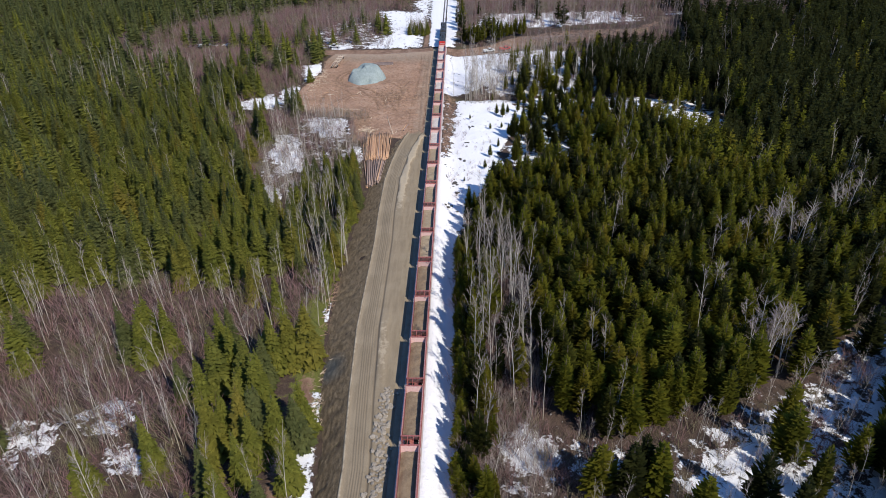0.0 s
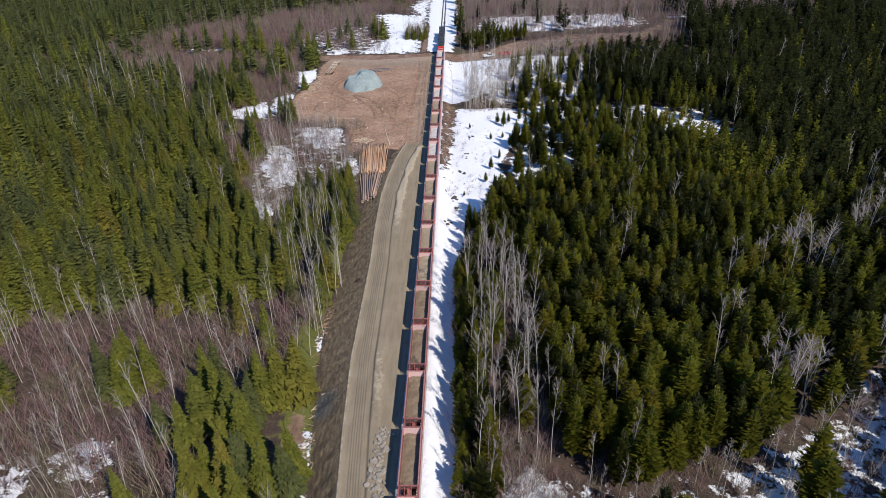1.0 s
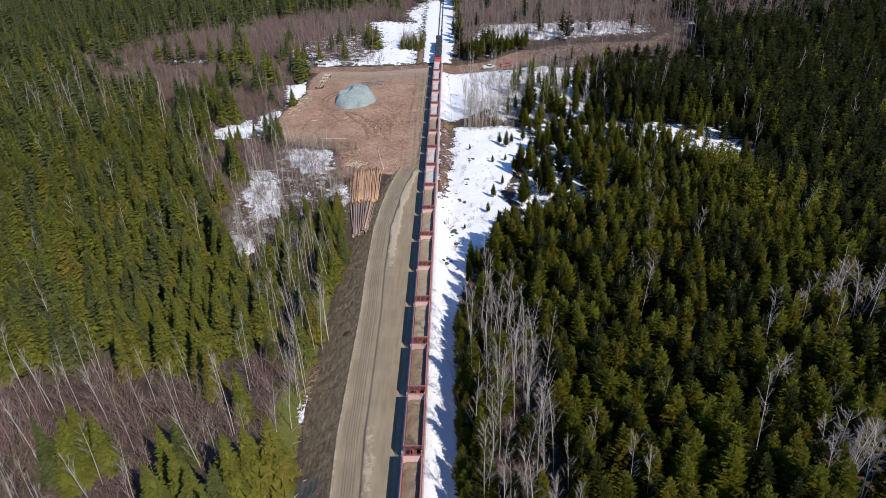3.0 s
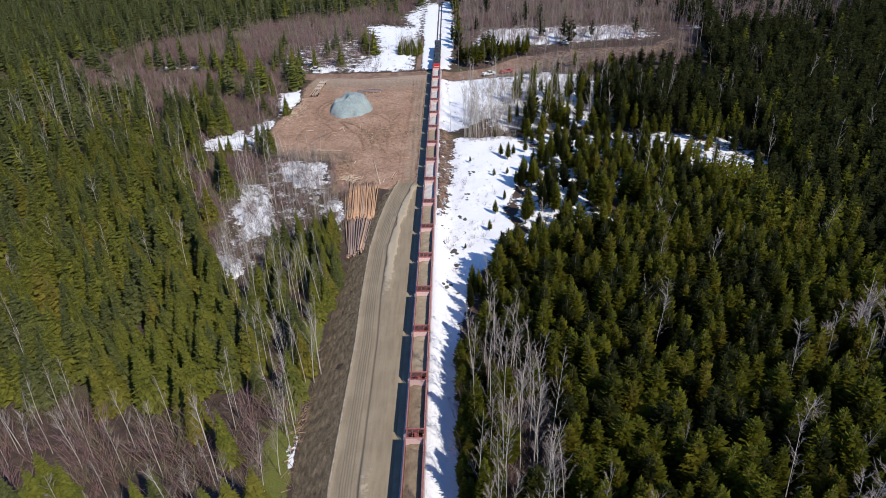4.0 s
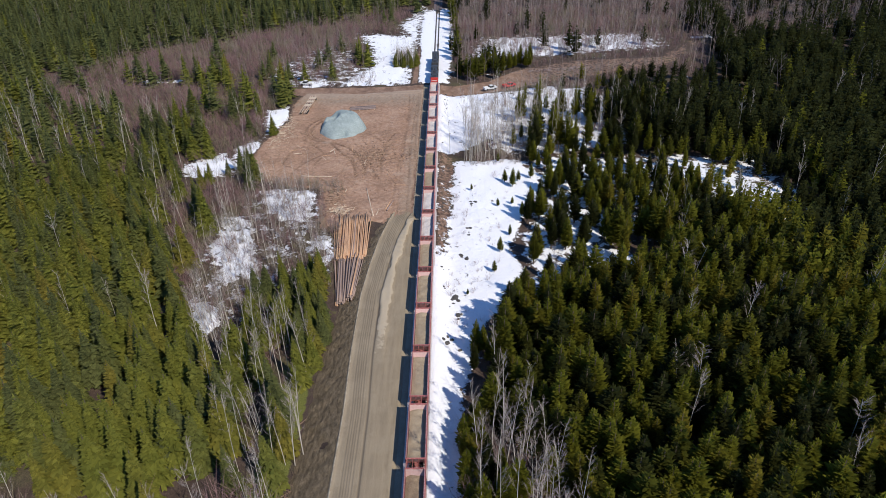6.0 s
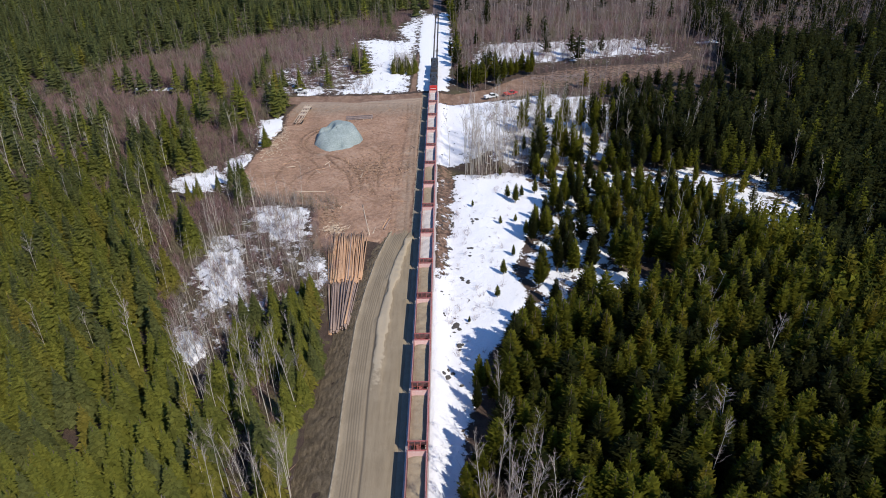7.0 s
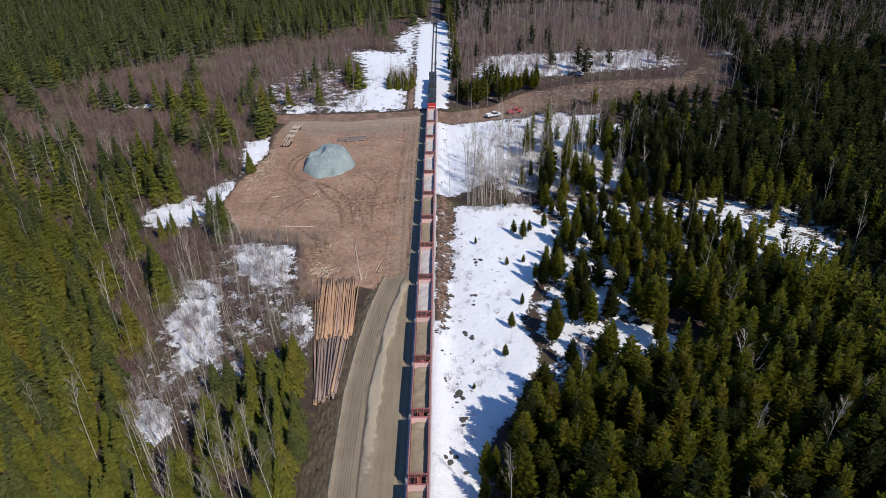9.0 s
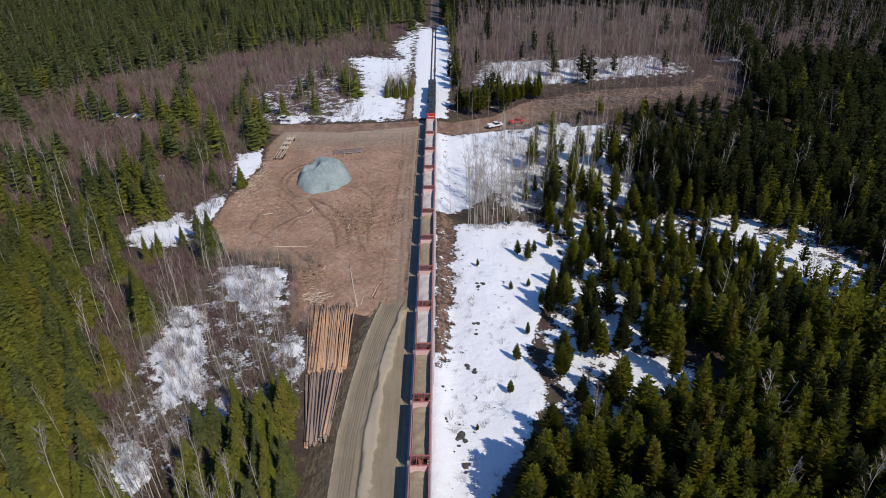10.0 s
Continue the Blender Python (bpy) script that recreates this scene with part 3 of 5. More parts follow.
def build_yard():
    """The muddy log yard, churned and rutted."""
    X, Y, quads = sheet(np.arange(-61, -3.2, 0.4), np.arange(211, 332, 0.4))
    inside = area(X, Y, YARD, 5.0)
    ring = [(-31 + 11.5 * math.cos(a), 286 + 13.0 * math.sin(a)) for a in np.linspace(2.0, 4.6, 14)]
    lines = [ring + [(-27, 268), (-22, 260), (-20, 248)], [(x - 1.9, y + 0.4) for x, y in ring] + [(-29.5, 265), (-24.5, 257), (-22.4, 246)]]
    for k, x in enumerate((-5.4, -6.6, -8.8, -9.7)):
        lines.append([(x + 0.5 * math.sin(y / 17 + k), y) for y in range(216, 326, 6)])
    for k in range(14):
        a, x, y = random.uniform(1.1, 2.1), random.uniform(-46, -12), random.uniform(236, 262)
        lines.append([(x + s * math.cos(a) + 0.03 * s * s * math.sin(k), y + s * math.sin(a)) for s in range(0, 22, 4)])
    for k, y in enumerate((323.2, 325.2, 327.4)):
        lines.append([(x, y + 0.8 * math.sin(x / 11 + k)) for x in range(-56, -4, 5)])
    rut = np.zeros(X.shape)
    for k, line in enumerate(lines):
        rut = np.maximum(rut, strip(X, Y, line, 0.42 if k < 2 else 0.30) * (0.6 if 2 <= k <= 5 else 1.0) * (1.0 if k < 2 else 0.35 + 0.65 * np.clip(0.5 + wave(X, Y, 6, 80 + k), 0, 1)))
    churn = spot(X, Y, -17, 262, 9, 15) + 0.7 * spot(X, Y, -45, 270, 8, 14) + 0.15
    lump = 0.5 * wave(X, Y, 0.7, 61) + 0.5 * wave(X, Y, 0.35, 62) + 0.4 * wave(X * 1.4, Y * 0.5, 0.6, 63)
    Z = 0.12 + 0.10 * wave(X, Y, 4, 6) + 0.24 * churn * lump + 0.025 * lump - 0.24 * rut + 0.14 * strip(X, Y, [(x - 0.95, y) for x, y in ring], 0.5) - 1.0 * (1 - ramp01(inside, 0.15, 0.75)) - 0.30 * ramp01(-Y, -225, -215) * (X > crest(Y) - 1.5)
    pale = np.clip(1.6 * wave(X, Y, 2.6, 66) * wave(X, Y, 6, 67) - 0.35, 0, 1) * (0.4 + churn) + 0.5 * ramp01(Y, 316, 324)
    quads = quads[(inside[quads] > 0.10).any(1)]
    me = mesh_from("yard", np.stack([X, Y, Z], 1), quads, M_YARD, {"rut": rut, "pale": np.clip(pale, 0, 1), "grey": np.clip(ramp01(Y + 3 * wave(X, Y, 7, 68), 304, 318) + 0.7 * ramp01(X + wave(X, Y, 5, 69), -9.5, -6.5), 0, 1)}, True)
    tagged(new("yard", me), "red-brown muddy log yard with ruts and bark", "dirt yard", kind="structure")


def build_track():
    """Ballast bed, ties and rails."""
    ys = np.arange(0, 337, 2.0)
    prof = [(-2.5, -0.25), (-1.75, 0.02), (-1.3, 0.05), (1.3, 0.05), (1.75, 0.02), (2.2, -0.25)]
    V = np.array([(x, y, z + 0.02 * math.sin(y * 1.7 + x)) for y in ys for x, z in prof])
    n = len(prof)
    i = (np.arange(len(ys) - 1)[:, None] * n + np.arange(n - 1)[None]).ravel()
    bed = tagged(new("track_bed", mesh_from("track_bed", V, np.stack([i, i + 1, i + 1 + n, i + n], 1), M_BALLAST)), "grey stone ballast under the railway track", "railway", kind="structure")
    for x in (-0.755, 0.755):
        bm = bmesh.new()
        box(bm, x - 0.07, 0, 0.12, x + 0.07, 700, 0.15)
        box(bm, x - 0.012, 0, 0.15, x + 0.012, 700, 0.25)
        box(bm, x - 0.038, 0, 0.25, x + 0.038, 700, 0.29)
        part("rail", bm, M_RAIL, bed, "worn steel rail")
    for x in (-0.755, 0.755):
        part("bared_ballast", block(x - 0.34, 338, 0.02, x + 0.34, 476, 0.20), M_TIE, bed, "dark ballast bared along the rail")
    # snow-free far bed, its colour holding the shade of the trees beside it
    part("far_ballast", block(-2.6, 476, 0.0, 2.4, 700, 0.10), M_BALLASTSHADED, bed, "dark stone ballast past the snow, tree shade in its colour")
    me = bpy.data.meshes.new("tie")
    bm = block(-1.3, -0.115, 0.0, 1.3, 0.115, 0.12, bevel=0.015)
    bm.to_mesh(me)
    bm.free()
    me.materials.append(M_TIE)
    for k in range(280):
        piece("tie", me, bed, pose(random.uniform(-0.03, 0.03), 372 + k * 0.55, random.uniform(-0.02, 0.01), 0, 0, random.uniform(-0.6, 0.6)))
    tie = np.array([v.co for v in me.vertices])
    quads = [list(p.vertices) for p in me.polygons]
    tri = np.array([[q[0], q[j], q[j + 1]] for q in quads for j in range(1, len(q) - 1)])
    rest = [y for y in np.arange(0, 372, 0.55)] + [y for y in np.arange(526, 690, 0.55)]
    V = np.concatenate([tie + np.array([0, y, 0]) for y in rest])
    T = np.concatenate([tri + k * len(tie) for k in range(len(rest))])
    ob = tagged(new("ties", mesh_from("ties", V, T, M_TIE)), "dark timber railway ties", kind="stuff")
    ob.parent = bed


build_ground()
build_road()
build_yard()
build_track()

# ---- the train ----
PITCH, FIRST = 13.864, 175.006


def wheelset(parent, y):
    bm = bmesh.new()
    for x in (-0.755, 0.755):
        bar(bm, (x - 0.07, y, 0.75), (x + 0.07, y, 0.75), 0.46, 16)
        bar(bm, (x - 0.1, y, 0.75), (x + 0.1, y, 0.75), 0.14, 10)
    bar(bm, (-0.95, y, 0.75), (0.95, y, 0.75), 0.08, 8)
    part("wheelset", bm, M_STEEL, parent)


def bogie(parent, y, base=1.75):
    bm = bmesh.new()
    for x in (-1.02, 1.02):
        box(bm, x - 0.09, y - base / 2 - 0.25, 0.72, x + 0.09, y + base / 2 + 0.25, 0.92, 0.03)
        box(bm, x - 0.08, y - 0.35, 0.45, x + 0.08, y + 0.35, 0.75, 0.03)
    box(bm, -1.1, y - 0.2, 0.68, 1.1, y + 0.2, 0.95)
    ob = part("truck", bm, M_STEEL, parent, "dark steel wheel truck")
    wheelset(ob, y - base / 2)
    wheelset(ob, y + base / 2)


def load_mesh(name, mat, seed, level, crown):
    xs, ys = np.linspace(-1.40, 1.40, 15), np.linspace(-5.5, 5.5, 46)
    X, Y, q = sheet(xs, ys)
    r = wave(X, Y, 1.4, seed) * 0.10 + wave(X, Y, 0.5, seed + 1) * 0.04
    for k in (-3.4, 0.2, 3.6):
        r = r + crown * np.exp(-((Y - k) / 1.3) ** 2 - (X / 0.9) ** 2)
    r = r + 0.22 * ramp01(np.abs(Y), 4.2, 5.3) - 0.12 * ramp01(np.abs(X), 0.8, 1.4)
    return mesh_from(name, np.stack([X, Y, level + r], 1), q, mat, None, True)


LOADS = {"sand": [load_mesh("load", M_LOAD, 40 + k, 2.36, 0.10) for k in range(3)],
         "pale": [load_mesh("load", M_LOADPALE, 50 + k, 2.42, 0.12) for k in range(3)],
         "dark": [load_mesh("load", M_LOADDARK, 60 + k, 2.28, 0.20) for k in range(3)]}


def gondola():
    """Open-top ore car: ribbed sides, sloping end sheets, a load of sand."""
    t = thing("railcar", "oxide-red open-top railcar loaded with sand, on the track", "railcar", "railcars of the train")
    hw, hl, top, low = 1.55, 5.95, 3.5, 1.15
    for s in (-1, 1):
        bm = bmesh.new()
        box(bm, s * (hw - 0.06) - 0.05, -hl, low, s * (hw - 0.06) + 0.05, hl, top - 0.12)
        side = part("side_wall", bm, M_CAR, t)
        part("top_rim", block(s * (hw - 0.03) - 0.09, -hl - 0.05, top - 0.14, s * (hw - 0.03) + 0.09, hl + 0.05, top, bevel=0.02), M_RIM, side, "dusty pink top rim")
        for k in range(11):
            y = -5.5 + k * 1.1
            part("rib", block(s * hw - 0.045 * (s < 0) * 0 - 0.06, y - 0.07, low - 0.05, s * hw + 0.06, y + 0.07, top - 0.14, bevel=0.02), M_CAR, side)
        part("sill", block(s * (hw - 0.02) - 0.09, -hl - 0.3, low - 0.18, s * (hw - 0.02) + 0.09, hl + 0.3, low, bevel=0.02), M_CAR, side)
    for s in (-1, 1):
        bm = bmesh.new()
        v = [bm.verts.new(p) for p in ((-1.44, s * hl, top - 0.16), (1.44, s * hl, top - 0.16), (1.44, s * 4.6, 1.3), (-1.44, s * 4.6, 1.3),
                                       (-1.44, s * (hl + 0.07), top - 0.16), (1.44, s * (hl + 0.07), top - 0.16), (1.44, s * 4.67, 1.22), (-1.44, s * 4.67, 1.22))]
        for f in ((0, 1, 2, 3), (7, 6, 5, 4), (0, 4, 5, 1), (2, 6, 7, 3), (1, 5, 6, 2), (3, 7, 4, 0)):
            bm.faces.new([v[i] for i in f])
        bmesh.ops.recalc_face_normals(bm, faces=bm.faces[:])
        end = part("end_sheet", bm, M_SHEET, t, "worn sloping end sheet")
        part("end_rim", block(-hw - 0.05, s * hl - 0.09, top - 0.16, hw + 0.05, s * hl + 0.09, top + 0.02, bevel=0.02), M_CAR, end)
        bm = bmesh.new()
        box(bm, -hw, s * (hl + 0.45) - 0.42, low - 0.16, hw, s * (hl + 0.45) + 0.42, low - 0.02)
        box(bm, -hw, s * (hl + 0.8) - 0.07, low - 0.3, hw, s * (hl + 0.8) + 0.07, low + 0.05)
        plat = part("end_platform", bm, M_CAR, t)
        for x in (-1.45, -0.5, 0.5, 1.45):
            bm = bmesh.new()
            bar(bm, (x, s * (hl + 0.05), top - 0.15), (x * 0.98, s * (hl + 0.78), low), 0.06, 6)
            part("brace", bm, M_CAR, plat)
        bm = bmesh.new()
        box(bm, -0.3, s * (hl + 0.55) - 0.22, low + 0.05, 0.3, s * (hl + 0.55) + 0.22, low + 0.75, 0.04)
        part("brake_box", bm, M_RIM if s < 0 else M_CAR, plat)
        bm = bmesh.new()
        box(bm, -0.12, min(s * 6.2, s * 6.95), 0.85, 0.12, max(s * 6.2, s * 6.95), 1.1, 0.04)
        part("coupler", bm, M_STEEL, t)
        bm = bmesh.new()
        for x in (s * (hw + 0.1), s * (hw + 0.1) - s * 0.4):
            bar(bm, (x, s * (hl - 0.1), low - 0.3), (x, s * (hl - 0.1), top - 0.2), 0.025, 5)
        for k in range(6):
            z = low + 0.1 + k * 0.36
            bar(bm, (s * (hw + 0.1), s * (hl - 0.1), z), (s * (hw - 0.3), s * (hl - 0.1), z), 0.022, 5)
        part("ladder", bm, M_CAR, t)
        bogie(t, s * 4.55)
    bm = block(-1.45, -4.7, 1.1, 1.45, 4.7, 1.25)
    box(bm, -0.3, -6.3, 0.8, 0.3, 6.3, 1.15)
    part("underframe", bm, M_CAR, t)
    return t


def locomotive(m, lead):
    """Black diesel road engine with red ends."""
    t = thing("locomotive", "black diesel locomotive with bright red ends on the track", "locomotive", "locomotives of the train", m=m)
    bm = bmesh.new()
    box(bm, -0.95, -9.2, 1.6, 0.95, 5.6, 4.45, 0.12)
    box(bm, -1.35, -4.0, 3.7, 1.35, 1.5, 4.5, 0.1)
    hood = part("hood", bm, M_BLACK, t, "black painted engine hood")
    for y in (-8.2, -6.6, -2.6, -0.6):
        bm = bmesh.new()
        bar(bm, (0, y, 4.44), (0, y, 4.6), 0.72, 20)
        bar(bm, (0, y, 4.58), (0, y, 4.64), 0.2, 10)
        part("roof_fan", bm, M_STEEL, hood)
    bm = block(-0.25, 2.0, 4.4, 0.25, 3.0, 4.75, bevel=0.04)
    part("exhaust", bm, M_STEEL, hood)
    part("radiator", block(-1.5, -9.1, 3.5, 1.5, -5.6, 4.42, bevel=0.12), M_BLACK, hood)
    part("end_panel", block(-1.5, -9.6, 1.6, 1.5, -9.2, 4.55, bevel=0.1), M_BLACK if lead else M_RED, t, "" if lead else "bright red end panel")
    for z in () if lead else (2.3, 3.3):
        part("stripe", block(-1.1, -9.63, z, 1.1, -9.6, z + 0.16), M_WHITE, t, "white stripe")
    bm = bmesh.new()
    box(bm, -1.5, 5.6, 1.6, 1.5, 8.3, 4.6, 0.15)
    cab = part("cab", bm, M_BLACK, t, "black driver's cab")
    for s in (-1, 1):
        part("side_window", block(s * 1.5 - 0.02, 6.1, 3.2, s * 1.5 + 0.02, 7.6, 4.0), M_GLASS, cab)
        part("windscreen", block(s * 0.75 - 0.55, 8.29, 3.3, s * 0.75 + 0.55, 8.33, 4.1), M_GLASS, cab)
    part("nose", block(-0.9, 8.3, 1.6, 0.9, 9.6, 3.1, bevel=0.15), M_RED, t, "red nose")
    part("walkway", block(-1.55, -10.2, 1.42, 1.55, 10.2, 1.62, bevel=0.03), M_BLACK, t)
    part("fuel_tank", block(-1.4, -3.2, 0.5, 1.4, 3.0, 1.42, bevel=0.2), M_BLACK, t)
    for s in (-1, 1):
        bm = bmesh.new()
        for k in range(13):
            y = -10 + k * 1.3
            bar(bm, (s * 1.5, y, 1.6), (s * 1.5, y, 2.6), 0.025, 5)
        bar(bm, (s * 1.5, -10, 2.6), (s * 1.5, 5.6, 2.6), 0.025, 5)
        part("handrail", bm, M_WHITE, t, "pale handrail")
        bm = bmesh.new()
        box(bm, -0.13, min(s * 10.2, s * 10.75), 0.85, 0.13, max(s * 10.2, s * 10.75), 1.15, 0.04)
        part("coupler", bm, M_STEEL, t)
        part("pilot", block(-1.5, s * 10.1 - 0.08, 0.5, 1.5, s * 10.1 + 0.08, 1.45, bevel=0.03), M_RED, t)
        bm = bmesh.new()
        for x in (-1.05, 1.05):
            box(bm, x - 0.1, s * 6.6 - 2.2, 0.6, x + 0.1, s * 6.6 + 2.2, 1.0, 0.04)
        box(bm, -1.1, s * 6.6 - 0.3, 0.9, 1.1, s * 6.6 + 0.3, 1.42)
        truck = part("truck", bm, M_STEEL, t, "dark three-axle wheel truck")
        for k in (-1.85, 0, 1.85):
            wheelset(truck, s * 6.6 + k)
    return t


def build_train():
    first = gondola()
    cars = [first]
    spots = [(n, pose(0, FIRST + (n + 0.5) * PITCH, 0)) for n in range(-12, 11)]
    first.matrix_basis = spots[0][1]
    for n, m in spots[1:]:
        cars.append(copy_thing(first, m))
    for (n, m), car in zip(spots, cars):
        kind = "dark" if n < -3 else "pale" if n in (3, 2, 6, 7, 8, 9, 10) else "sand"
        ob = piece("load", LOADS[kind][n % 3], car)
        tagged(ob, {"dark": "brown sandy load", "pale": "pale crushed stone load", "sand": "tan sand load"}[kind])
        car["label"] = "oxide-red open-top railcar holding a " + {"dark": "brown sandy load", "pale": "pale crushed stone load", "sand": "tan sand load"}[kind]
    y = FIRST + 11 * PITCH + 10.75
    locomotive(pose(0, y, 0), False)
    locomotive(pose(0, y + 21.6, 0), True)


build_train()

# ---- trees ----
def tube(V, T, pts, rad, sides):
    """Adds a tapered tube along the points."""
    base = len(V)
    for (x, y, z), r in zip(pts, rad):
        for k in range(sides):
            a = 6.2832 * k / sides
            V.append((x + r * math.cos(a), y + r * math.sin(a), z))
    for i in range(len(pts) - 1):
        for k in range(sides):
            a, b = base + i * sides + k, base + i * sides + (k + 1) % sides
            T.append((a, b, b + sides))
            T.append((a, b + sides, a + sides))


def conifer(seed, sprays, kind):
    """Trunk and crown of a conifer one unit high: tiers of drooping sprays (spruce) or lifted tufts (pine) round a narrow core."""
    r = random.Random(seed)
    V, T, TV, TT = [], [], [], []
    pine = kind == "pine"
    lean = (r.uniform(-0.014, 0.014), r.uniform(-0.014, 0.014))
    tube(TV, TT, [(0, 0, -0.03), (lean[0] * 0.5, lean[1] * 0.5, 0.5), (lean[0], lean[1], 0.97)], [0.0115, 0.008, 0.002], 5 if sprays > 500 else 3)
    start, wide = (0.14, 0.118) if pine else (0.05, 0.142)
    for k in range(6):
        a, b = k * 1.0472, (k + 1) * 1.0472
        c = wide * (0.24 if pine else 0.46)
        V.extend([(c * math.cos(a), c * math.sin(a), start + 0.03), (c * math.cos(b), c * math.sin(b), start + 0.03), (lean[0], lean[1], 0.90)])
        T.append((3 * k, 3 * k + 1, 3 * k + 2))
    bald = r.uniform(0, 6.28)
    tiers = 13 if sprays < 200 else 21
    gap = [r.uniform(0.80, 1.12) for k in range(tiers + 1)]
    broad = (600 / sprays) ** 0.40
    for i in range(sprays):
        u = (i + r.random()) / sprays
        f = 1 - (1 - u) ** 0.60
        t = min(int(f * tiers), tiers - 1)
        f = (t + 0.5 + r.uniform(-0.42, 0.42)) / tiers if not pine else min(0.985, max(0.0, f + r.uniform(-0.02, 0.02)))
        z = start + (0.965 - start) * f
        a = i * 2.39996 + r.uniform(-0.5, 0.5)
        if pine:
            R = wide * ((1 - f) ** 0.68) * (0.70 + 0.30 * min(1, f * 4)) * r.uniform(0.45, 1.30) * (0.80 + 0.20 * math.cos(a * 2 - bald)) + 0.010
            L = min(R, 0.50 * R + 0.022)
            up, wd = L * r.uniform(0.35, 1.65), (0.21 * L + 0.003) * broad
        else:
            R = wide * ((1 - f) ** 0.88) * gap[t] * r.uniform(0.70, 1.16) * (0.90 + 0.10 * math.cos(a - bald)) + 0.007
            L = min(R, 0.46 * R + 0.022)
            up, wd = L * (r.uniform(-0.75, -0.15) + 0.75 * f * f), (0.30 * L + 0.003) * broad
        ca, sa = math.cos(a), math.sin(a)
        ox, oy, r0, m = lean[0] * z, lean[1] * z, R - L, R - L * r.uniform(0.25, 0.60)
        b, k = len(V), r.uniform(0.55, 1.45)
        if pine or r.random() < 0.6:
            # a spray that ends in a point
            V.extend([(ox + ca * R, oy + sa * R, z + up), (ox + ca * r0 - sa * wd * k, oy + sa * r0 + ca * wd * k, z), (ox + ca * m + sa * wd, oy + sa * m - ca * wd, z + 0.4 * up)])
        else:
            # a fan with a ragged outer edge
            V.extend([(ox + ca * r0, oy + sa * r0, z), (ox + ca * R + sa * wd, oy + sa * R - ca * wd, z + up), (ox + ca * m - sa * wd * k, oy + sa * m + ca * wd * k, z + 0.6 * up)])
        T.append((b, b + 2, b + 1))
    b = len(V)
    for k in range(3):
        V.append((lean[0] + 0.008 * math.cos(k * 2.1), lean[1] + 0.008 * math.sin(k * 2.1), 0.92))
    V.append((lean[0], lean[1], 1.0))
    T.extend([(b, b + 1, b + 3), (b + 1, b + 2, b + 3), (b + 2, b, b + 3)])
    return np.array(V), np.array(T), np.array(TV), np.array(TT)


def bare_tree(seed, boughs, twigs, sides, spread):
    """Leafless aspen or birch one unit high: trunk with boughs, and the twigs apart."""
    r = random.Random(seed)
    V, T, W, U = [], [], [], []
    lx, ly = r.uniform(-0.10, 0.10), r.uniform(-0.10, 0.10)
    n = 5 if sides > 3 else 3
    pts = [(lx * u * u + 0.006 * math.sin(5 * u + seed), ly * u * u + 0.006 * math.cos(4 * u + seed), u * 0.98 - 0.02) for u in [k / n for k in range(n + 1)]]
    tube(V, T, pts, [0.0043 * (1 - 0.86 * k / n) for k in range(n + 1)], sides)
    for k in range(boughs):
        f = r.uniform(0.30, 0.95)
        a = r.uniform(0, 6.28)
        L = spread * (1.15 - f) * r.uniform(0.5, 1.25) + 0.022
        up = r.uniform(1.2, 2.6)
        b0 = (lx * f * f, ly * f * f, f)
        b1 = (b0[0] + L * math.cos(a), b0[1] + L * math.sin(a), min(1.02, f + L * up))
        mid = tuple((p + q) / 2 for p, q in zip(b0, b1))
        mid = (mid[0] + 0.12 * L * math.cos(a), mid[1] + 0.12 * L * math.sin(a), mid[2] - 0.08 * L)
        if sides > 3:
            tube(V, T, [b0, mid, b1], [0.0008, 0.0006, 0.0002], 3)
        else:
            tube(V, T, [b0, b1], [0.0013, 0.0004], 3)
        for j in range(twigs):
            u = r.uniform(0.3, 1.0)
            p = tuple(q0 + (q1 - q0) * u for q0, q1 in zip(b0, b1))
            a2, l2 = a + r.uniform(-1.3, 1.3), L * r.uniform(0.3, 0.75)
            t = (p[0] + l2 * math.cos(a2), p[1] + l2 * math.sin(a2), p[2] + l2 * r.uniform(0.3, 1.5))
            i = len(W)
            g = 0.0013
            W.extend([(p[0] - g * math.sin(a2), p[1] + g * math.cos(a2), p[2]), (p[0] + g * math.sin(a2), p[1] - g * math.cos(a2), p[2]), t])
            U.append((i, i + 1, i + 2))
    return np.array(V), np.array(T), np.array(W), np.array(U)


def brush(seed, stems):
    """A leafless bush one unit high, many stems from one root."""
    r = random.Random(seed)
    W, U = [], []
    for k in range(stems):
        a, out, h = r.uniform(0, 6.28), r.uniform(0.05, 0.62), r.uniform(0.5, 1.0)
        p = (0.12 * math.cos(a * 3), 0.12 * math.sin(a * 3), -0.03)
        q = (p[0] + out * math.cos(a), p[1] + out * math.sin(a), h)
        for (s, e, g) in ((p, q, 0.008), (tuple(0.5 * (c + d) for c, d in zip(p, q)), (q[0] + r.uniform(-0.3, 0.3), q[1] + r.uniform(-0.3, 0.3), h * r.uniform(0.8, 1.05)), 0.0065),
                          (tuple(0.35 * c + 0.65 * d for c, d in zip(p, q)), (q[0] + r.uniform(-0.3, 0.3), q[1] + r.uniform(-0.3, 0.3), h * r.uniform(0.8, 1.0)), 0.006)):
            b = r.uniform(0, 3.14)
            i = len(W)
            W.extend([(s[0] - g * math.sin(b), s[1] + g * math.cos(b), s[2]), (s[0] + g * math.sin(b), s[1] - g * math.cos(b), s[2]), e])
            U.append((i, i + 1, i + 2))
    return np.array(W), np.array(U)


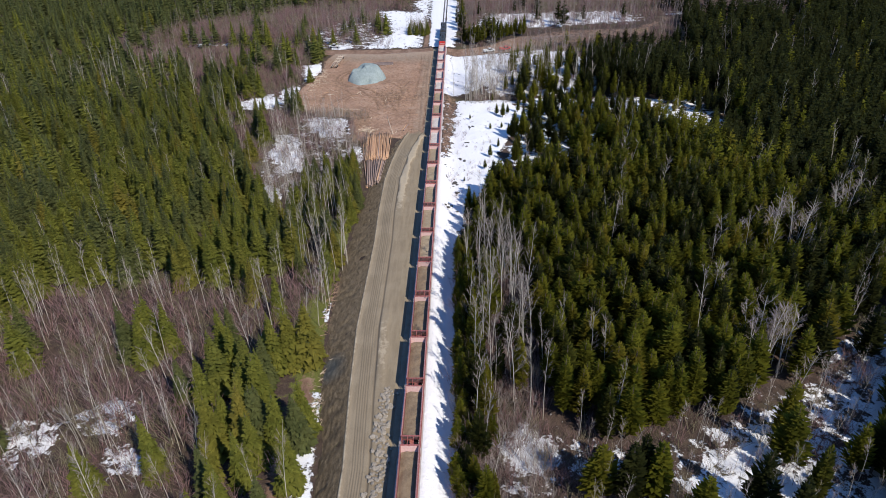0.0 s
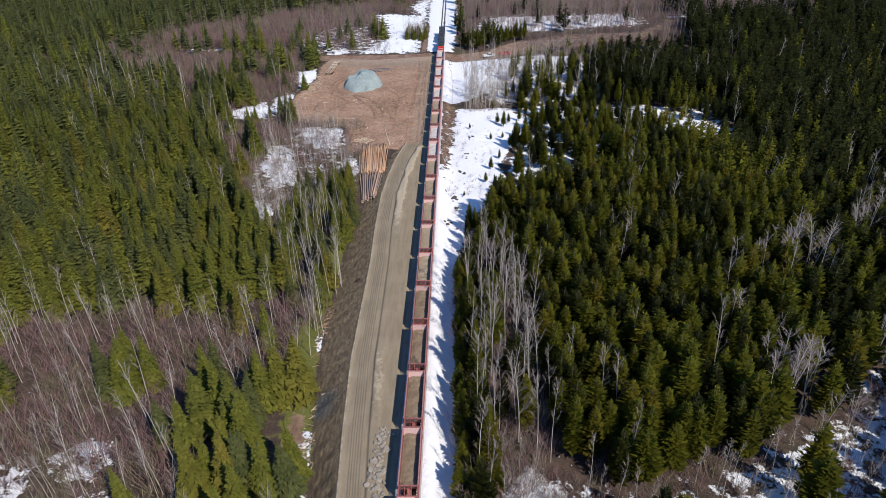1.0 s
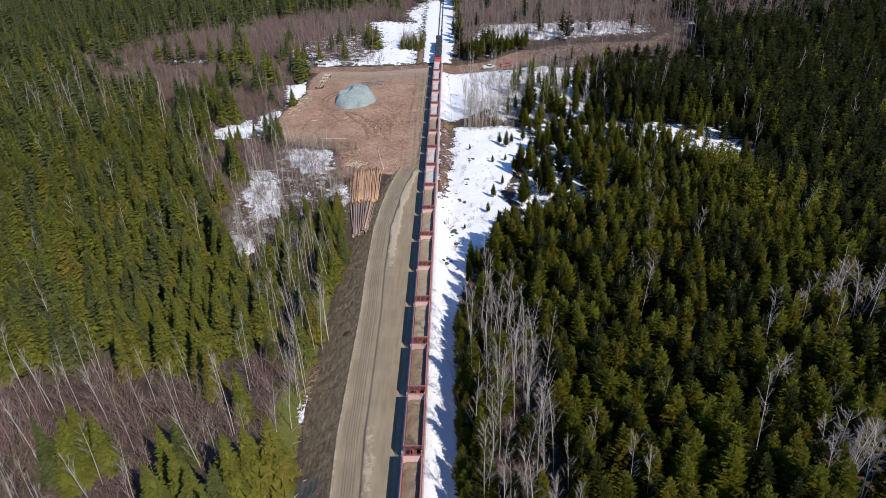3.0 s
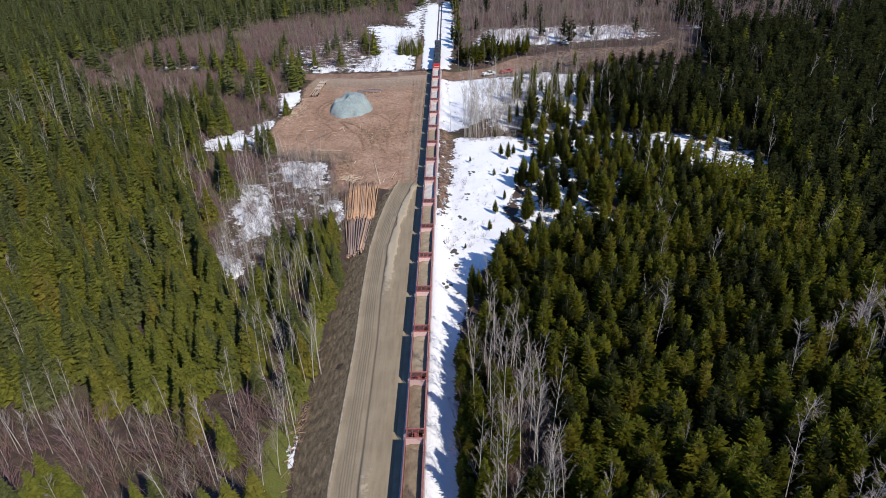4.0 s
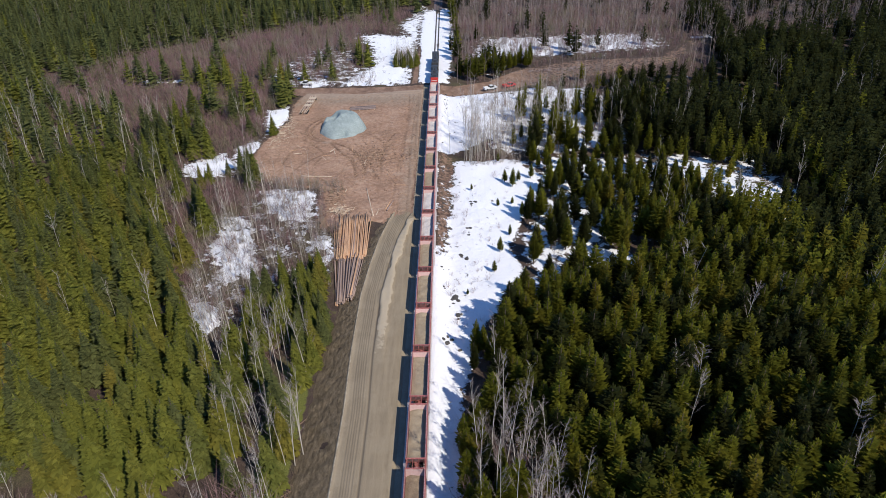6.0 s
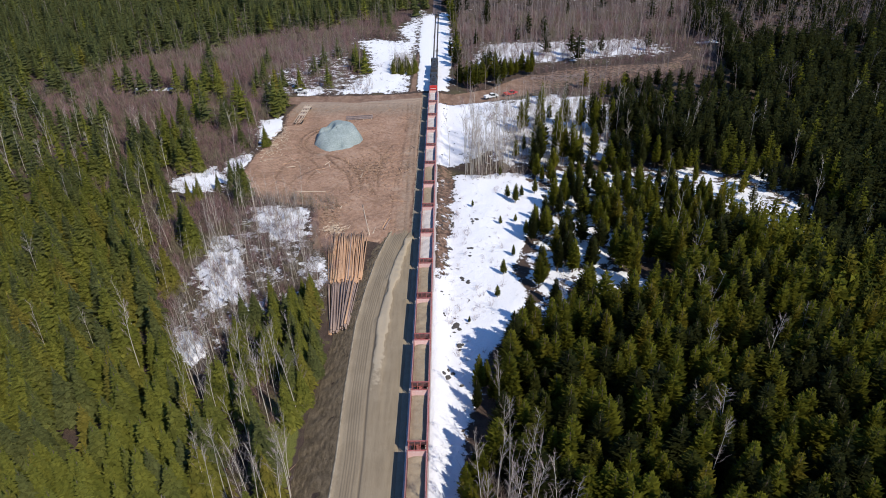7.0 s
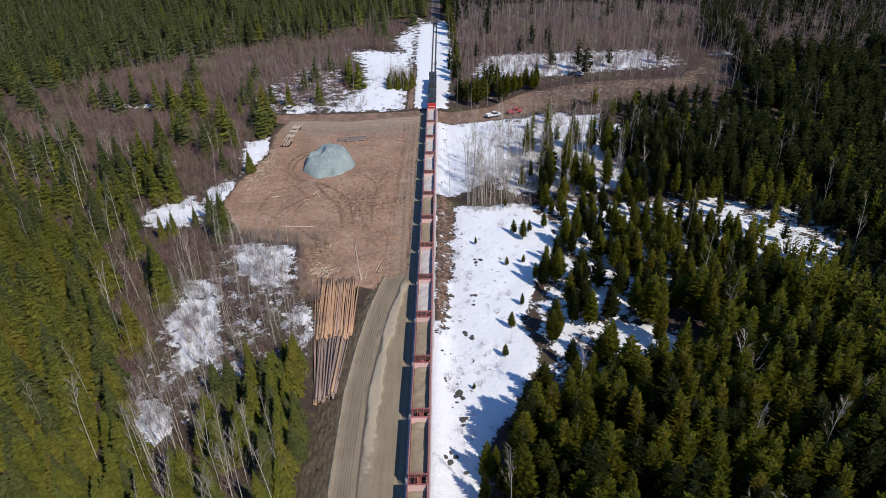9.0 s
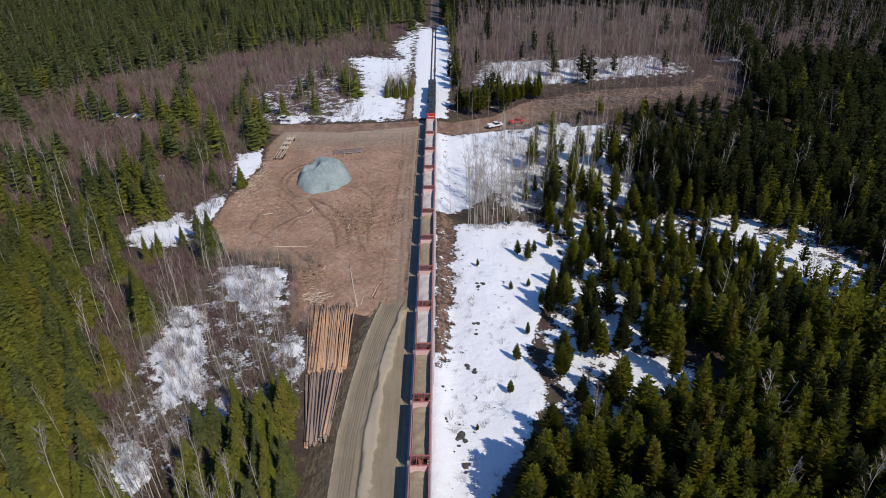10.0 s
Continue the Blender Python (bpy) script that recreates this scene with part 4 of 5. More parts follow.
def join(name, sets, mat, trees, label, category):
    """One mesh out of many scaled and turned copies. trees: x, y, z, height, width, turn, tint, which."""
    Vs, Ts, tints, base = [], [], [], 0
    for which, (V, T) in enumerate(sets):
        rows = trees[trees[:, 7] == which]
        if not len(rows):
            continue
        c, s = np.cos(rows[:, 5])[:, None], np.sin(rows[:, 5])[:, None]
        w, h = rows[:, 4][:, None], rows[:, 3][:, None]
        X = (V[None, :, 0] * c - V[None, :, 1] * s) * w + rows[:, 0][:, None]
        Y = (V[None, :, 0] * s + V[None, :, 1] * c) * w + rows[:, 1][:, None]
        Z = V[None, :, 2] * h + rows[:, 2][:, None]
        Vs.append(np.stack([X, Y, Z], 2).reshape(-1, 3))
        Ts.append((T[None] + (np.arange(len(rows)) * len(V))[:, None, None]).reshape(-1, 3) + base)
        tints.append(np.repeat(rows[:, 6], len(V)))
        base += len(rows) * len(V)
    if not Vs:
        return
    me = mesh_from(name, np.concatenate(Vs), np.concatenate(Ts), mat, {"tint": np.concatenate(tints)})
    tagged(new(name, me), label, category, kind="stuff")


def scatter(step, y0, y1, seed):
    """Jittered points over the land that the flight looks across."""
    r = np.random.RandomState(seed)
    xs = np.arange(-420, 400, step)
    ys = np.arange(y0, y1, step)
    X, Y = np.meshgrid(xs, ys)
    X = X + np.where((np.arange(len(ys)) % 2)[:, None] > 0, step / 2, 0)
    X = (X + r.uniform(-0.62, 0.62, X.shape) * step).ravel()
    Y = (Y + r.uniform(-0.62, 0.62, Y.shape) * step).ravel()
    keep = (X > -(0.60 * Y + 38)) & (X < 0.56 * Y + np.where(Y < 135, 85, 55))
    return X[keep], Y[keep], r


def no_trees(X, Y):
    """How much trees keep out: track, road, yard, cross road and the open snow."""
    k = area(X, Y, YARD, 3.0)
    k = np.maximum(k, area(X, Y, ROAD_X, 2.0))
    k = np.maximum(k, ((X > toe(Y) - 0.8 - 2.4 * ramp01(-Y, -104, -92)) & (X < 3.5) & (Y < 240)).astype(float))
    k = np.maximum(k, (X > -8) & (X < 3.5) & (Y >= 200) & (Y < 340))
    k = np.maximum(k, (X > -12) & (X < 7) & (Y > 320) & (Y < 480))
    k = np.maximum(k, (np.abs(X + 0.5) < 5.5) & (Y >= 480))
    k = np.maximum(k, 0.998 * np.maximum(area(X, Y, OPEN_RIGHT, 2.5), area(X - np.where(Y < 140, 1.6, 3.0), Y, OPEN_RIGHT, 2.5) * (Y < 218)) * (1 - area(X, Y, CLUMP_R, 2.0)))
    k = np.maximum(k, area(X, Y, [(-21, 179), (-24, 203), (-30, 216), (-32, 236), (-13, 236), (-13, 179)], 1.0))
    k = np.maximum(k, area(X, Y, SNOW_NORTH, 3.0) * (1 - area(X, Y, CLUMP_R, 2.0)) * np.where(X > 11, 0.82, 1.0))
    k = np.maximum(k, 0.985 * area(X, Y, SNOW_NW, 4.0))
    k = np.maximum(k, area(X, Y, [(17, 312), (37, 314), (42, 336), (17, 338)], 2.0))
    return k


def bare_share(X, Y):
    """Where leafless wood stands in place of conifers."""
    b = 0.02 + 0.06 * np.clip(wave(X, Y, 26, 31), 0, 1)
    for poly, v, soft in ((BARE_SW, 0.84, 8), (WEST_MIX, 0.52, 10), (BARE_EDGE, 0.75, 4), (BARE_W, 0.88, 6), (BARE_A, 0.93, 12), (BARE_B, 0.72, 10), (BARE_R, 0.92, 4), (BARE_N, 0.9, 6), (CLUMP_R, 1.0, 3),
                          (BARE_MID, 0.82, 8), (BARE_NE, 0.97, 10), (BARE_ROAD, 0.97, 4), (MIXED_W, 0.72, 5), (BARE_FARE, 0.8, 16), (SNOW_NE, 0.95, 4), (OPEN_LEFT, 0.995, 5), (SNOW_NORTH, 1.0, 3), (MID_OPEN, 0.5, 5), (CREEK, 0.92, 6)):
        b = np.maximum(b, v * area(X, Y, poly, soft))
    b = np.where((area(X, Y, BARE_R, 2) > 0.5) & (X > 12.5), 0.86, b)
    b = np.where(area(X, Y, [(6, 102), (24, 100), (22, 50), (6, 50)], 2) > 0.5, 0.88, b)
    b = b * (1 - area(X, Y, SHADE_SE, 4))
    # conifers that stand in the bare woods
    for x, y, rx, ry in ((-33, 100, 11, 9), (-20.5, 108, 3.5, 14), (-57, 107, 5, 5), (-28, 184, 8, 8), (-23, 187, 4, 9), (-61, 223, 4, 5), (-57, 248, 4, 4), (-78, 292, 5, 5), (-87, 296, 5, 5), (-83, 270, 5, 8),
                         (-70, 304, 5, 6), (-44, 339, 6, 5), (-39, 380, 6, 6), (-58, 345, 5, 5), (-66, 341, 5, 4), (-30, 346, 3, 3), (-52, 360, 4, 4), (25, 350, 15, 11), (-24, 150, 2, 12), (63, 370, 3, 3), (-27, 84, 8, 12)):
        b = b * (1 - spot(X, Y, x, y, rx, ry))
    return b


def thin(X, Y):
    """Thinning in the half-open places."""
    t = np.ones(X.shape)
    for poly, v, soft in ((OPEN_LEFT, 0.7, 5), (WEST_MIX, 0.72, 10), (BARE_SW, 0.42, 8), (SNOW_BAND, 0.42, 5), (FRINGE, 0.58, 5), (MID_OPEN, 0.45, 5), (BARE_A, 0.5, 8), (BARE_B, 0.5, 8), (BARE_W, 0.6, 6), (CREEK, 0.6, 8), (SNOW_MID, 0.35, 6), (SNOW_NE, 0.9, 6), (BARE_R, 1.0, 4)):
        t = np.minimum(t, 1 - (1 - v) * area(X, Y, poly, soft))
    for x, y, rx, ry in ((44, 196, 9, 9), (39, 210, 5, 8), (38, 224, 4, 6), (92, 231, 6, 5), (-69, 252, 9, 9), (-57, 296, 6, 12), (-60, 264, 6, 10), (72, 200, 6, 5), (66, 176, 5, 4), (66, 99, 2, 3), (84, 140, 3, 4)):
        t = np.minimum(t, 1 - 0.97 * spot(X, Y, x, y, rx, ry))
    return np.maximum(t, area(X, Y, SHADE_SE, 4))


SETS = {}
for kind_ in ("spruce", "pine"):
    SETS[kind_, "near"] = [conifer(100 + k, 640, kind_) for k in range(6)]
    SETS[kind_, "mid"] = [conifer(200 + k, 430, kind_) for k in range(6)]
    SETS[kind_, "far"] = [conifer(300 + k, 82, kind_) for k in range(5)]
SETS["aspen", "near"] = [bare_tree(400 + k, 16, 9, 5, 0.066) for k in range(6)]
SETS["aspen", "mid"] = [bare_tree(500 + k, 10, 8, 3, 0.08) for k in range(6)]
SETS["aspen", "far"] = [bare_tree(600 + k, 4, 6, 3, 0.11) for k in range(5)]
BRUSH = [brush(700 + k, 16) for k in range(6)]


def single_trees(rows, kind, name, label, category, group, crown_mat, trunk_mat, crown_name):
    meshes = []
    for V, T, TV, TT in SETS[kind, "near"]:
        if kind == "aspen":
            meshes.append((mesh_from("trunk", V, T, trunk_mat), mesh_from(crown_name, TV, TT, crown_mat)))
        else:
            meshes.append((mesh_from("trunk", TV, TT, trunk_mat), mesh_from(crown_name, V, T, crown_mat)))
    for x, y, z, h, w, turn, tint, which in rows:
        t = thing(name, label, category, group, m=Matrix.Translation((x, y, z)) @ Matrix.Rotation(turn, 4, "Z"))
        for nm, me in zip(("trunk", crown_name), meshes[int(which) % len(meshes)]):
            ob = piece(nm, me, t)
            ob.scale = (w, w, h)


def build_woods():
    zones = ((3.3, 12, 175, 1), (3.5, 175, 300, 2), (4.8, 300, 640, 3))
    kept = {}
    for step, y0, y1, seed in zones:
        X, Y, r = scatter(step, y0, y1, seed)
        u = r.uniform(0, 1, X.shape)
        ok = u > no_trees(X, Y)
        ok &= r.uniform(0, 1, X.shape) < thin(X, Y)
        X, Y = X[ok], Y[ok]
        bare = r.uniform(0, 1, X.shape) < bare_share(X, Y)
        east = X > 0
        drop = ~bare & east & (X < np.where(Y < 300, 27, 23)) & (Y > 257) & (Y < 332)
        X, Y, bare, east = X[~drop], Y[~drop], bare[~drop], east[~drop]
        stand = east | bare | (r.uniform(0, 1, X.shape) < np.where((X > -46) & (Y < 200), 0.72, 0.58))
        X, Y, bare, east = X[stand], Y[stand], bare[stand], east[stand]
        off = bare & (r.uniform(0, 1, X.shape) < 0.6 * area(X, Y, WEST_MIX, 10))
        X, Y, bare, east = X[~off], Y[~off], bare[~off], east[~off]
        n = len(X)
        # north, far west and far east greens darkened: lens vignette put into the tint
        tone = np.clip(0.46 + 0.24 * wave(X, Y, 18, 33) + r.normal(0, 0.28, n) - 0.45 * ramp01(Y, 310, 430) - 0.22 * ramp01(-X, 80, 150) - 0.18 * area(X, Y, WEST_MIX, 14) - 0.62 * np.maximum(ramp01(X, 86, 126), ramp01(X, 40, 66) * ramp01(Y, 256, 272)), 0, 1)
        tone = np.where((X < 0) & (X > -38) & (Y < 135), np.clip(tone + 0.28, 0.3, 0.8), tone)
        vig = r.uniform(0, 1, n)
        size = 0.5 + 0.5 * vig ** 0.6
        for kind, sel in (("spruce", ~bare & ~east), ("pine", ~bare & east), ("aspen", bare)):
            H = {"spruce": 14.5, "pine": 13.5, "aspen": 17.5}[kind] * (0.42 + 0.66 * size)
            small = area(X, Y, SNOW_BAND, 6) + area(X, Y, OPEN_RIGHT, 6) + area(X, Y, SNOW_NW, 3)
            H = H * (1 - 0.22 * np.clip(small, 0, 1) * (kind == "pine")) * (1 - 0.30 * area(X, Y, LOW_PINES, 6) * (kind == "pine"))
            for cx, cy in ((-69, 246), (-61, 257), (-58, 288)):
                H = H * (1 - 0.45 * spot(X, Y, cx, cy, 8, 9))
            if kind != "aspen":
                H = H * np.where((X > -78) & (X < 46) & (Y > 326) & (Y < 430), 0.80, 1.0) * np.where((X > 30) & (X < 116) & (Y > 300) & (Y < 366), 0.62, 1.0)
                H = H * (1 - 0.35 * spot(X, Y, -28, 184, 12, 12))
            if kind == "aspen":
                H = H * np.where(area(X, Y, BARE_B, 5) + area(X, Y, BARE_A, 5) + area(X, Y, OPEN_LEFT, 3) + area(X, Y, BARE_W, 3) > 0.5, 0.74, 1.0)
                H = H * np.where(area(X, Y, CREEK, 5) > 0.5, 0.6, 1.0) * np.where(area(X, Y, BARE_SW, 3) > 0.5, r.uniform(0.5, 1.05, n), 1.0) * np.where(area(X, Y, BARE_R, 3) > 0.5, 1.2, 1.0)
            W = H * r.uniform(0.80, 1.28, n) * {"spruce": 1.58, "pine": 1.86, "aspen": 1.0}[kind] * (1.15 if y0 >= 300 else 1.0) * 1.0
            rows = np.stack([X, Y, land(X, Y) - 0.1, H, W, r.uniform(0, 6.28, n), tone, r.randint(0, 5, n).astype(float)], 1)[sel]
            kept.setdefault(kind, []).append((y0, rows))
    # stems that stand out singly: the birches at the foot of the fill, the clump by the crossing, grey snags in the pines
    r = np.random.RandomState(77)
    lone = [(-19.4, 141, 18), (-20.2, 143, 17), (-20.6, 139, 19), (-21.2, 147, 16), (-21.6, 126, 17), (-22.2, 129, 16), (-21.4, 121, 15), (-22.4, 117, 16), (-23.5, 112, 17), (-32.8, 103, 20), (-30.5, 104, 18)]
    lone += [(r.uniform(10.5, 22.5), r.uniform(255, 288), r.uniform(13, 21)) for k in range(42)]
    lone += [(r.uniform(-19.5, -8.5), r.uniform(359, 376), r.uniform(7, 11)) for k in range(70)]
    lone += [(r.uniform(20, 46), r.uniform(262, 312), r.uniform(10, 17)) for k in range(80)]
    for cx, cy, n in ((66, 101, 12), (83, 143, 8), (88, 141, 6), (102, 150, 6), (70, 137, 2), (62, 120, 2), (71, 95, 2), (48, 151, 2), (108, 160, 5), (57, 182, 2)):
        lone += [(cx + r.normal(0, 2.0), cy + r.normal(0, 1.6), r.uniform(13, 17.5)) for k in range(n)]
    green = [(9.6, 95, 11), (11.5, 99, 13), (12.6, 92, 12), (10.6, 111, 13), (12.4, 115, 14), (10.0, 119, 11), (13.5, 82, 9), (10.2, 72, 10), (30.3, 292, 13), (31.8, 294, 11), (36.6, 294, 14), (38, 296, 11), (50.3, 293, 13), (52, 296, 12), (55, 291, 13), (57, 294, 12), (61, 291, 13), (47, 297, 11), (26.7, 271, 8), (32, 269, 9), (34, 271, 8), (39, 272, 9), (42, 274, 8), (47.7, 275, 9), (44, 280, 8), (36, 280, 7), (30, 277, 7), (53, 279, 9), (12.0, 69, 12), (11.4, 104, 10), (13.2, 126, 14), (11.0, 133, 12), (10.8, 106, 15), (12.4, 108, 16), (11.0, 90, 14), (10.2, 123, 15), (12.5, 87, 14), (11.2, 79, 13)]
    green += [(r.uniform(9.3, 13.5), r.uniform(66, 166), r.uniform(5, 10)) for k in range(40)]
    green += [(8.5 + 0.9 * math.sin(k * 2.7), 60 + 1.35 * k + r.uniform(-0.5, 0.5), r.uniform(4.5, 8.0)) for k in range(64)]
    green += [(11 + 1.95 * k + r.uniform(-1, 1), 339 + 1.0 * k + r.uniform(-2, 7), r.uniform(7.5, 11)) for k in range(17)]
    kept["pine"].append((60, np.array([(x, y, float(land(x, y)) - 0.1, h, h * (2.0 if y > 330 or x < 9.5 and y < 172 else 1.45), x * 3.0, 0.5, float(k % 5)) for k, (x, y, h) in enumerate(green)])))
    green = [(-25.5, 186, 9), (-24.6, 190, 10), (-26.8, 183, 10), (-24.2, 182, 9), (-23.4, 178, 8), (-27.5, 189, 9), (-25.8, 179, 10), (-22.8, 174, 8), (-28.6, 185, 10), (-26.4, 193, 8), (-29.8, 180, 9), (-21.2, 176, 8), (-20.8, 171, 9), (-22.4, 168, 10), (-22.2, 179.5, 8), (-23.6, 173, 10), (-21.6, 164, 9), (-24.8, 169, 11), (-25.6, 175, 9)]
    green += [(-17.5 + 2.1 * (k % 5) + 0.8 * math.sin(k * 2.3), 361 + 3.4 * (k // 5) + math.sin(k * 1.7), 5.5 + 1.5 * math.sin(k * 3.1)) for k in range(20)]
    kept["spruce"].append((60, np.array([(x, y, float(land(x, y)) - 0.1, h, h * (2.2 if y > 340 else 1.75), x * 3.0, 0.5, float(k % 5)) for k, (x, y, h) in enumerate(green)])))
    rows = np.array([(x, y, float(land(x, y)) - 0.1, h, h * (1.75 if x > 46 else 1.15), r.uniform(0, 6.28), 0.5, float(k % 5)) for k, (x, y, h) in enumerate(lone)])
    kept["aspen"].append((60, rows))
    picks = {"spruce": (260, -62, -18), "pine": (300, 8, 62), "aspen": (300, -42, 42)}
    words = {"spruce": ("spruce_tree", "green spruce tree with drooping branches in dense wood", "tree", "spruces beside the road fill", M_SPRUCE, M_BARK, "crown"),
             "pine": ("pine_tree", "dark olive pine tree in dense young wood", "tree", "pines beside the open snow", M_PINE, M_BARK, "crown"),
             "aspen": ("aspen_tree", "leafless pale grey aspen tree with fine twigs", "tree", "bare aspens", M_TWIG, M_ASPEN, "crown")}
    for kind, groups in kept.items():
        count, lo, hi = picks[kind]
        near = np.concatenate([rows for y0, rows in groups if y0 < 300])
        inside = (near[:, 0] > lo) & (near[:, 0] < hi) & (near[:, 1] < 240) & (near[:, 1] > 62)
        order = np.argsort(np.where(inside, np.abs(near[:, 0]) + 0.10 * near[:, 1], 1e6))
        chosen, rest = near[order[:count]], near[order[count:]]
        name, label, cat, group, crown, bark, cname = words[kind]
        single_trees(chosen, kind, name, label, cat, group, crown, bark, cname)
        far = np.concatenate([rows for y0, rows in groups if y0 >= 300])
        off = (((rest[:, 0] > 78) | (rest[:, 0] < -112)) & (rest[:, 1] > 176)) | (rest[:, 1] < 54) if kind != "aspen" else np.zeros(len(rest), bool)
        far = np.concatenate([far, rest[off]])
        rest = rest[~off]
        rest = rest[rest[:, 1] > 40] if kind == "aspen" else rest
        first = rest[rest[:, 1] < 175]
        second = rest[rest[:, 1] >= 175]
        many = {"spruce": M_SPRUCES, "pine": M_PINES}.get(kind)
        for rows, lod, where in ((first, "near" if kind == "aspen" else "mid", "near"), (second, "mid", "middle"), (far, "far", "distant")):
            sets = SETS[kind, lod]
            if kind == "aspen":
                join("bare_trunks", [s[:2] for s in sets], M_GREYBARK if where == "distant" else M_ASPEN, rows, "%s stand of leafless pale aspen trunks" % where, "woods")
                join("bare_twigs", [s[2:] for s in sets], M_TWIG, rows, "%s fine twigs of leafless aspens" % where, "woods")
            else:
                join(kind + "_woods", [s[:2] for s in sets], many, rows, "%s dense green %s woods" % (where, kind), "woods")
                if where != "distant":
                    join(kind + "_trunks", [s[2:] for s in sets], M_BARK, rows, "%s dark trunks of the %s woods" % (where, kind), "woods")
    # pale willows before the snow, and the thicket beside the cut
    X, Y, r = scatter(2.3, 170, 400, 21)
    p = 0.75 * area(X, Y, OPEN_LEFT, 3) + area(X, Y, [(-18, 361), (-11, 361), (-11, 384), (-18, 384)], 1.5) + 0.8 * area(X, Y, [(-58, 246), (-33, 241), (-31, 236), (-56, 236)], 2) + 0.7 * area(X, Y, [(12, 254), (32, 258), (30, 284), (12, 286)], 2)
    p = p + 0.55 * area(X, Y, [(24, 330), (70, 345), (100, 360), (96, 352), (60, 336), (30, 324)], 3) + 0.35 * area(X, Y, SNOW_NE, 3) + 0.40 * area(X, Y, MID_OPEN, 3) + 0.5 * area(X, Y, [(-46, 331), (-26, 333), (-24, 350), (-40, 352)], 2)
    ok = (r.uniform(0, 1, X.shape) < p) & ((area(X, Y, YARD, 2) < 0.5) | (Y > 235) & (Y < 243))
    X, Y = X[ok], Y[ok]
    H = r.uniform(2.6, 6.0, len(X))
    rows = np.stack([X, Y, land(X, Y), H, H * 0.62, r.uniform(0, 6.28, len(X)), r.uniform(0, 1, len(X)), r.randint(0, 6, len(X)).astype(float)], 1)
    join("willow_brush", BRUSH, M_WILLOW, rows, "pale leafless willow brush standing in patchy snow", "brush")
    # low scrub that closes the gaps between the bare trees round the yard and the log decks
    X, Y, r = scatter(1.7, 168, 332, 25)
    p = 0.8 * area(X, Y, BARE_W, 3) + 0.45 * area(X, Y, OPEN_LEFT, 3) + 0.8 * area(X, Y, [(-62, 250), (-52, 246), (-32, 242), (-30, 236.5), (-50, 238), (-62, 240)], 2) + 0.45 * area(X, Y, BARE_B, 8) + 0.3 * area(X, Y, WEST_MIX, 8) + 0.4 * area(X, Y, [(-34, 196), (-22, 200), (-22, 172), (-40, 170)], 3)
    p = p * (1 - 0.7 * np.maximum(area(X, Y, SNOW_LEFT_LOW, 3), area(X, Y, SNOW_LEFT_TOP, 3))) * (1 - 0.8 * np.maximum(area(X, Y, SNOW_YARD_WEST, 3), area(X, Y, SNOW_WEST, 3)))
    ok = (r.uniform(0, 1, X.shape) < p) & ((area(X, Y, YARD, 2) < 0.5) | (Y > 234) & (Y < 244)) & (X < toe(Y) - 1.5)
    X, Y = X[ok], Y[ok]
    H = r.uniform(1.6, 5.0, len(X))
    tone = r.uniform(0, 1, len(X)) + 0.6 * wave(X, Y, 9, 27)
    rows = np.stack([X, Y, land(X, Y), H, H * 0.85, r.uniform(0, 6.28, len(X)), tone, r.randint(0, 6, len(X)).astype(float)], 1)
    join("olive_scrub", BRUSH, M_SCRUB, rows[tone > 0.55], "olive-brown leafless scrub between bare trees", "brush")
    join("purple_scrub", BRUSH, M_BRUSH, rows[tone <= 0.55], "purplish leafless scrub between bare trees", "brush")
    # close undergrowth along the foot of the aspens east of the track
    X, Y, r = scatter(1.5, 60, 146, 23)
    ok = (X > 7.3 + 0.7 * wave(X * 0, Y, 6, 24)) & (X < 23.5) & (r.uniform(0, 1, X.shape) < np.where(X < 13, 0.95, 0.7))
    X, Y = X[ok], Y[ok]
    H = r.uniform(3.0, 7.5, len(X))
    rows = np.stack([X, Y, land(X, Y), H, H * 0.72, r.uniform(0, 6.28, len(X)), r.uniform(0, 1, len(X)), r.randint(0, 6, len(X)).astype(float)], 1)
    join("pale_undergrowth", BRUSH, M_WILLOW, rows[rows[:, 6] > 0.5], "pale grey leafless undergrowth among the aspens beside the track", "brush")
    join("undergrowth", BRUSH, M_BRUSH, rows[rows[:, 6] <= 0.5], "grey-brown leafless undergrowth along the snow beside the track", "brush")
    # leafless brush under the bare woods
    X, Y, r = scatter(2.5, 55, 470, 8)
    tall = area(X, Y, BARE_A, 8) + area(X, Y, BARE_B, 8) + area(X, Y, BARE_SW, 8) + area(X, Y, CREEK, 6) + area(X, Y, BARE_R, 4) + area(X, Y, BARE_NE, 8) * 0.6 + area(X, Y, OPEN_LEFT, 4) + area(X, Y, BARE_N, 6) + area(X, Y, BARE_W, 4)
    p = np.clip(1.1 * bare_share(X, Y) - 0.1, 0, 1) * np.where(tall > 0.5, 1.0, 0.75 * thin(X, Y) ** 0.5) * np.where(Y > 430, 0.6, 1.0)
    ok = (r.uniform(0, 1, X.shape) < p) & (r.uniform(0, 1, X.shape) > no_trees(X, Y))
    X, Y = X[ok], Y[ok]
    n = len(X)
    H = r.uniform(2.0, 5.5, n) * np.where(area(X, Y, BARE_A, 8) + area(X, Y, BARE_B, 8) + area(X, Y, BARE_SW, 8) + area(X, Y, BARE_NE, 8) > 0.5, 1.45, 1.0)
    H = H * (0.75 + 0.5 * np.clip(0.5 + wave(X, Y, 7, 41), 0, 1)) * np.where(area(X, Y, OPEN_LEFT, 3) > 0.5, 0.8, 1.0)
    rows = np.stack([X, Y, land(X, Y), H, H * 0.92, r.uniform(0, 6.28, n), r.uniform(0, 1, n), r.randint(0, 6, n).astype(float)], 1)
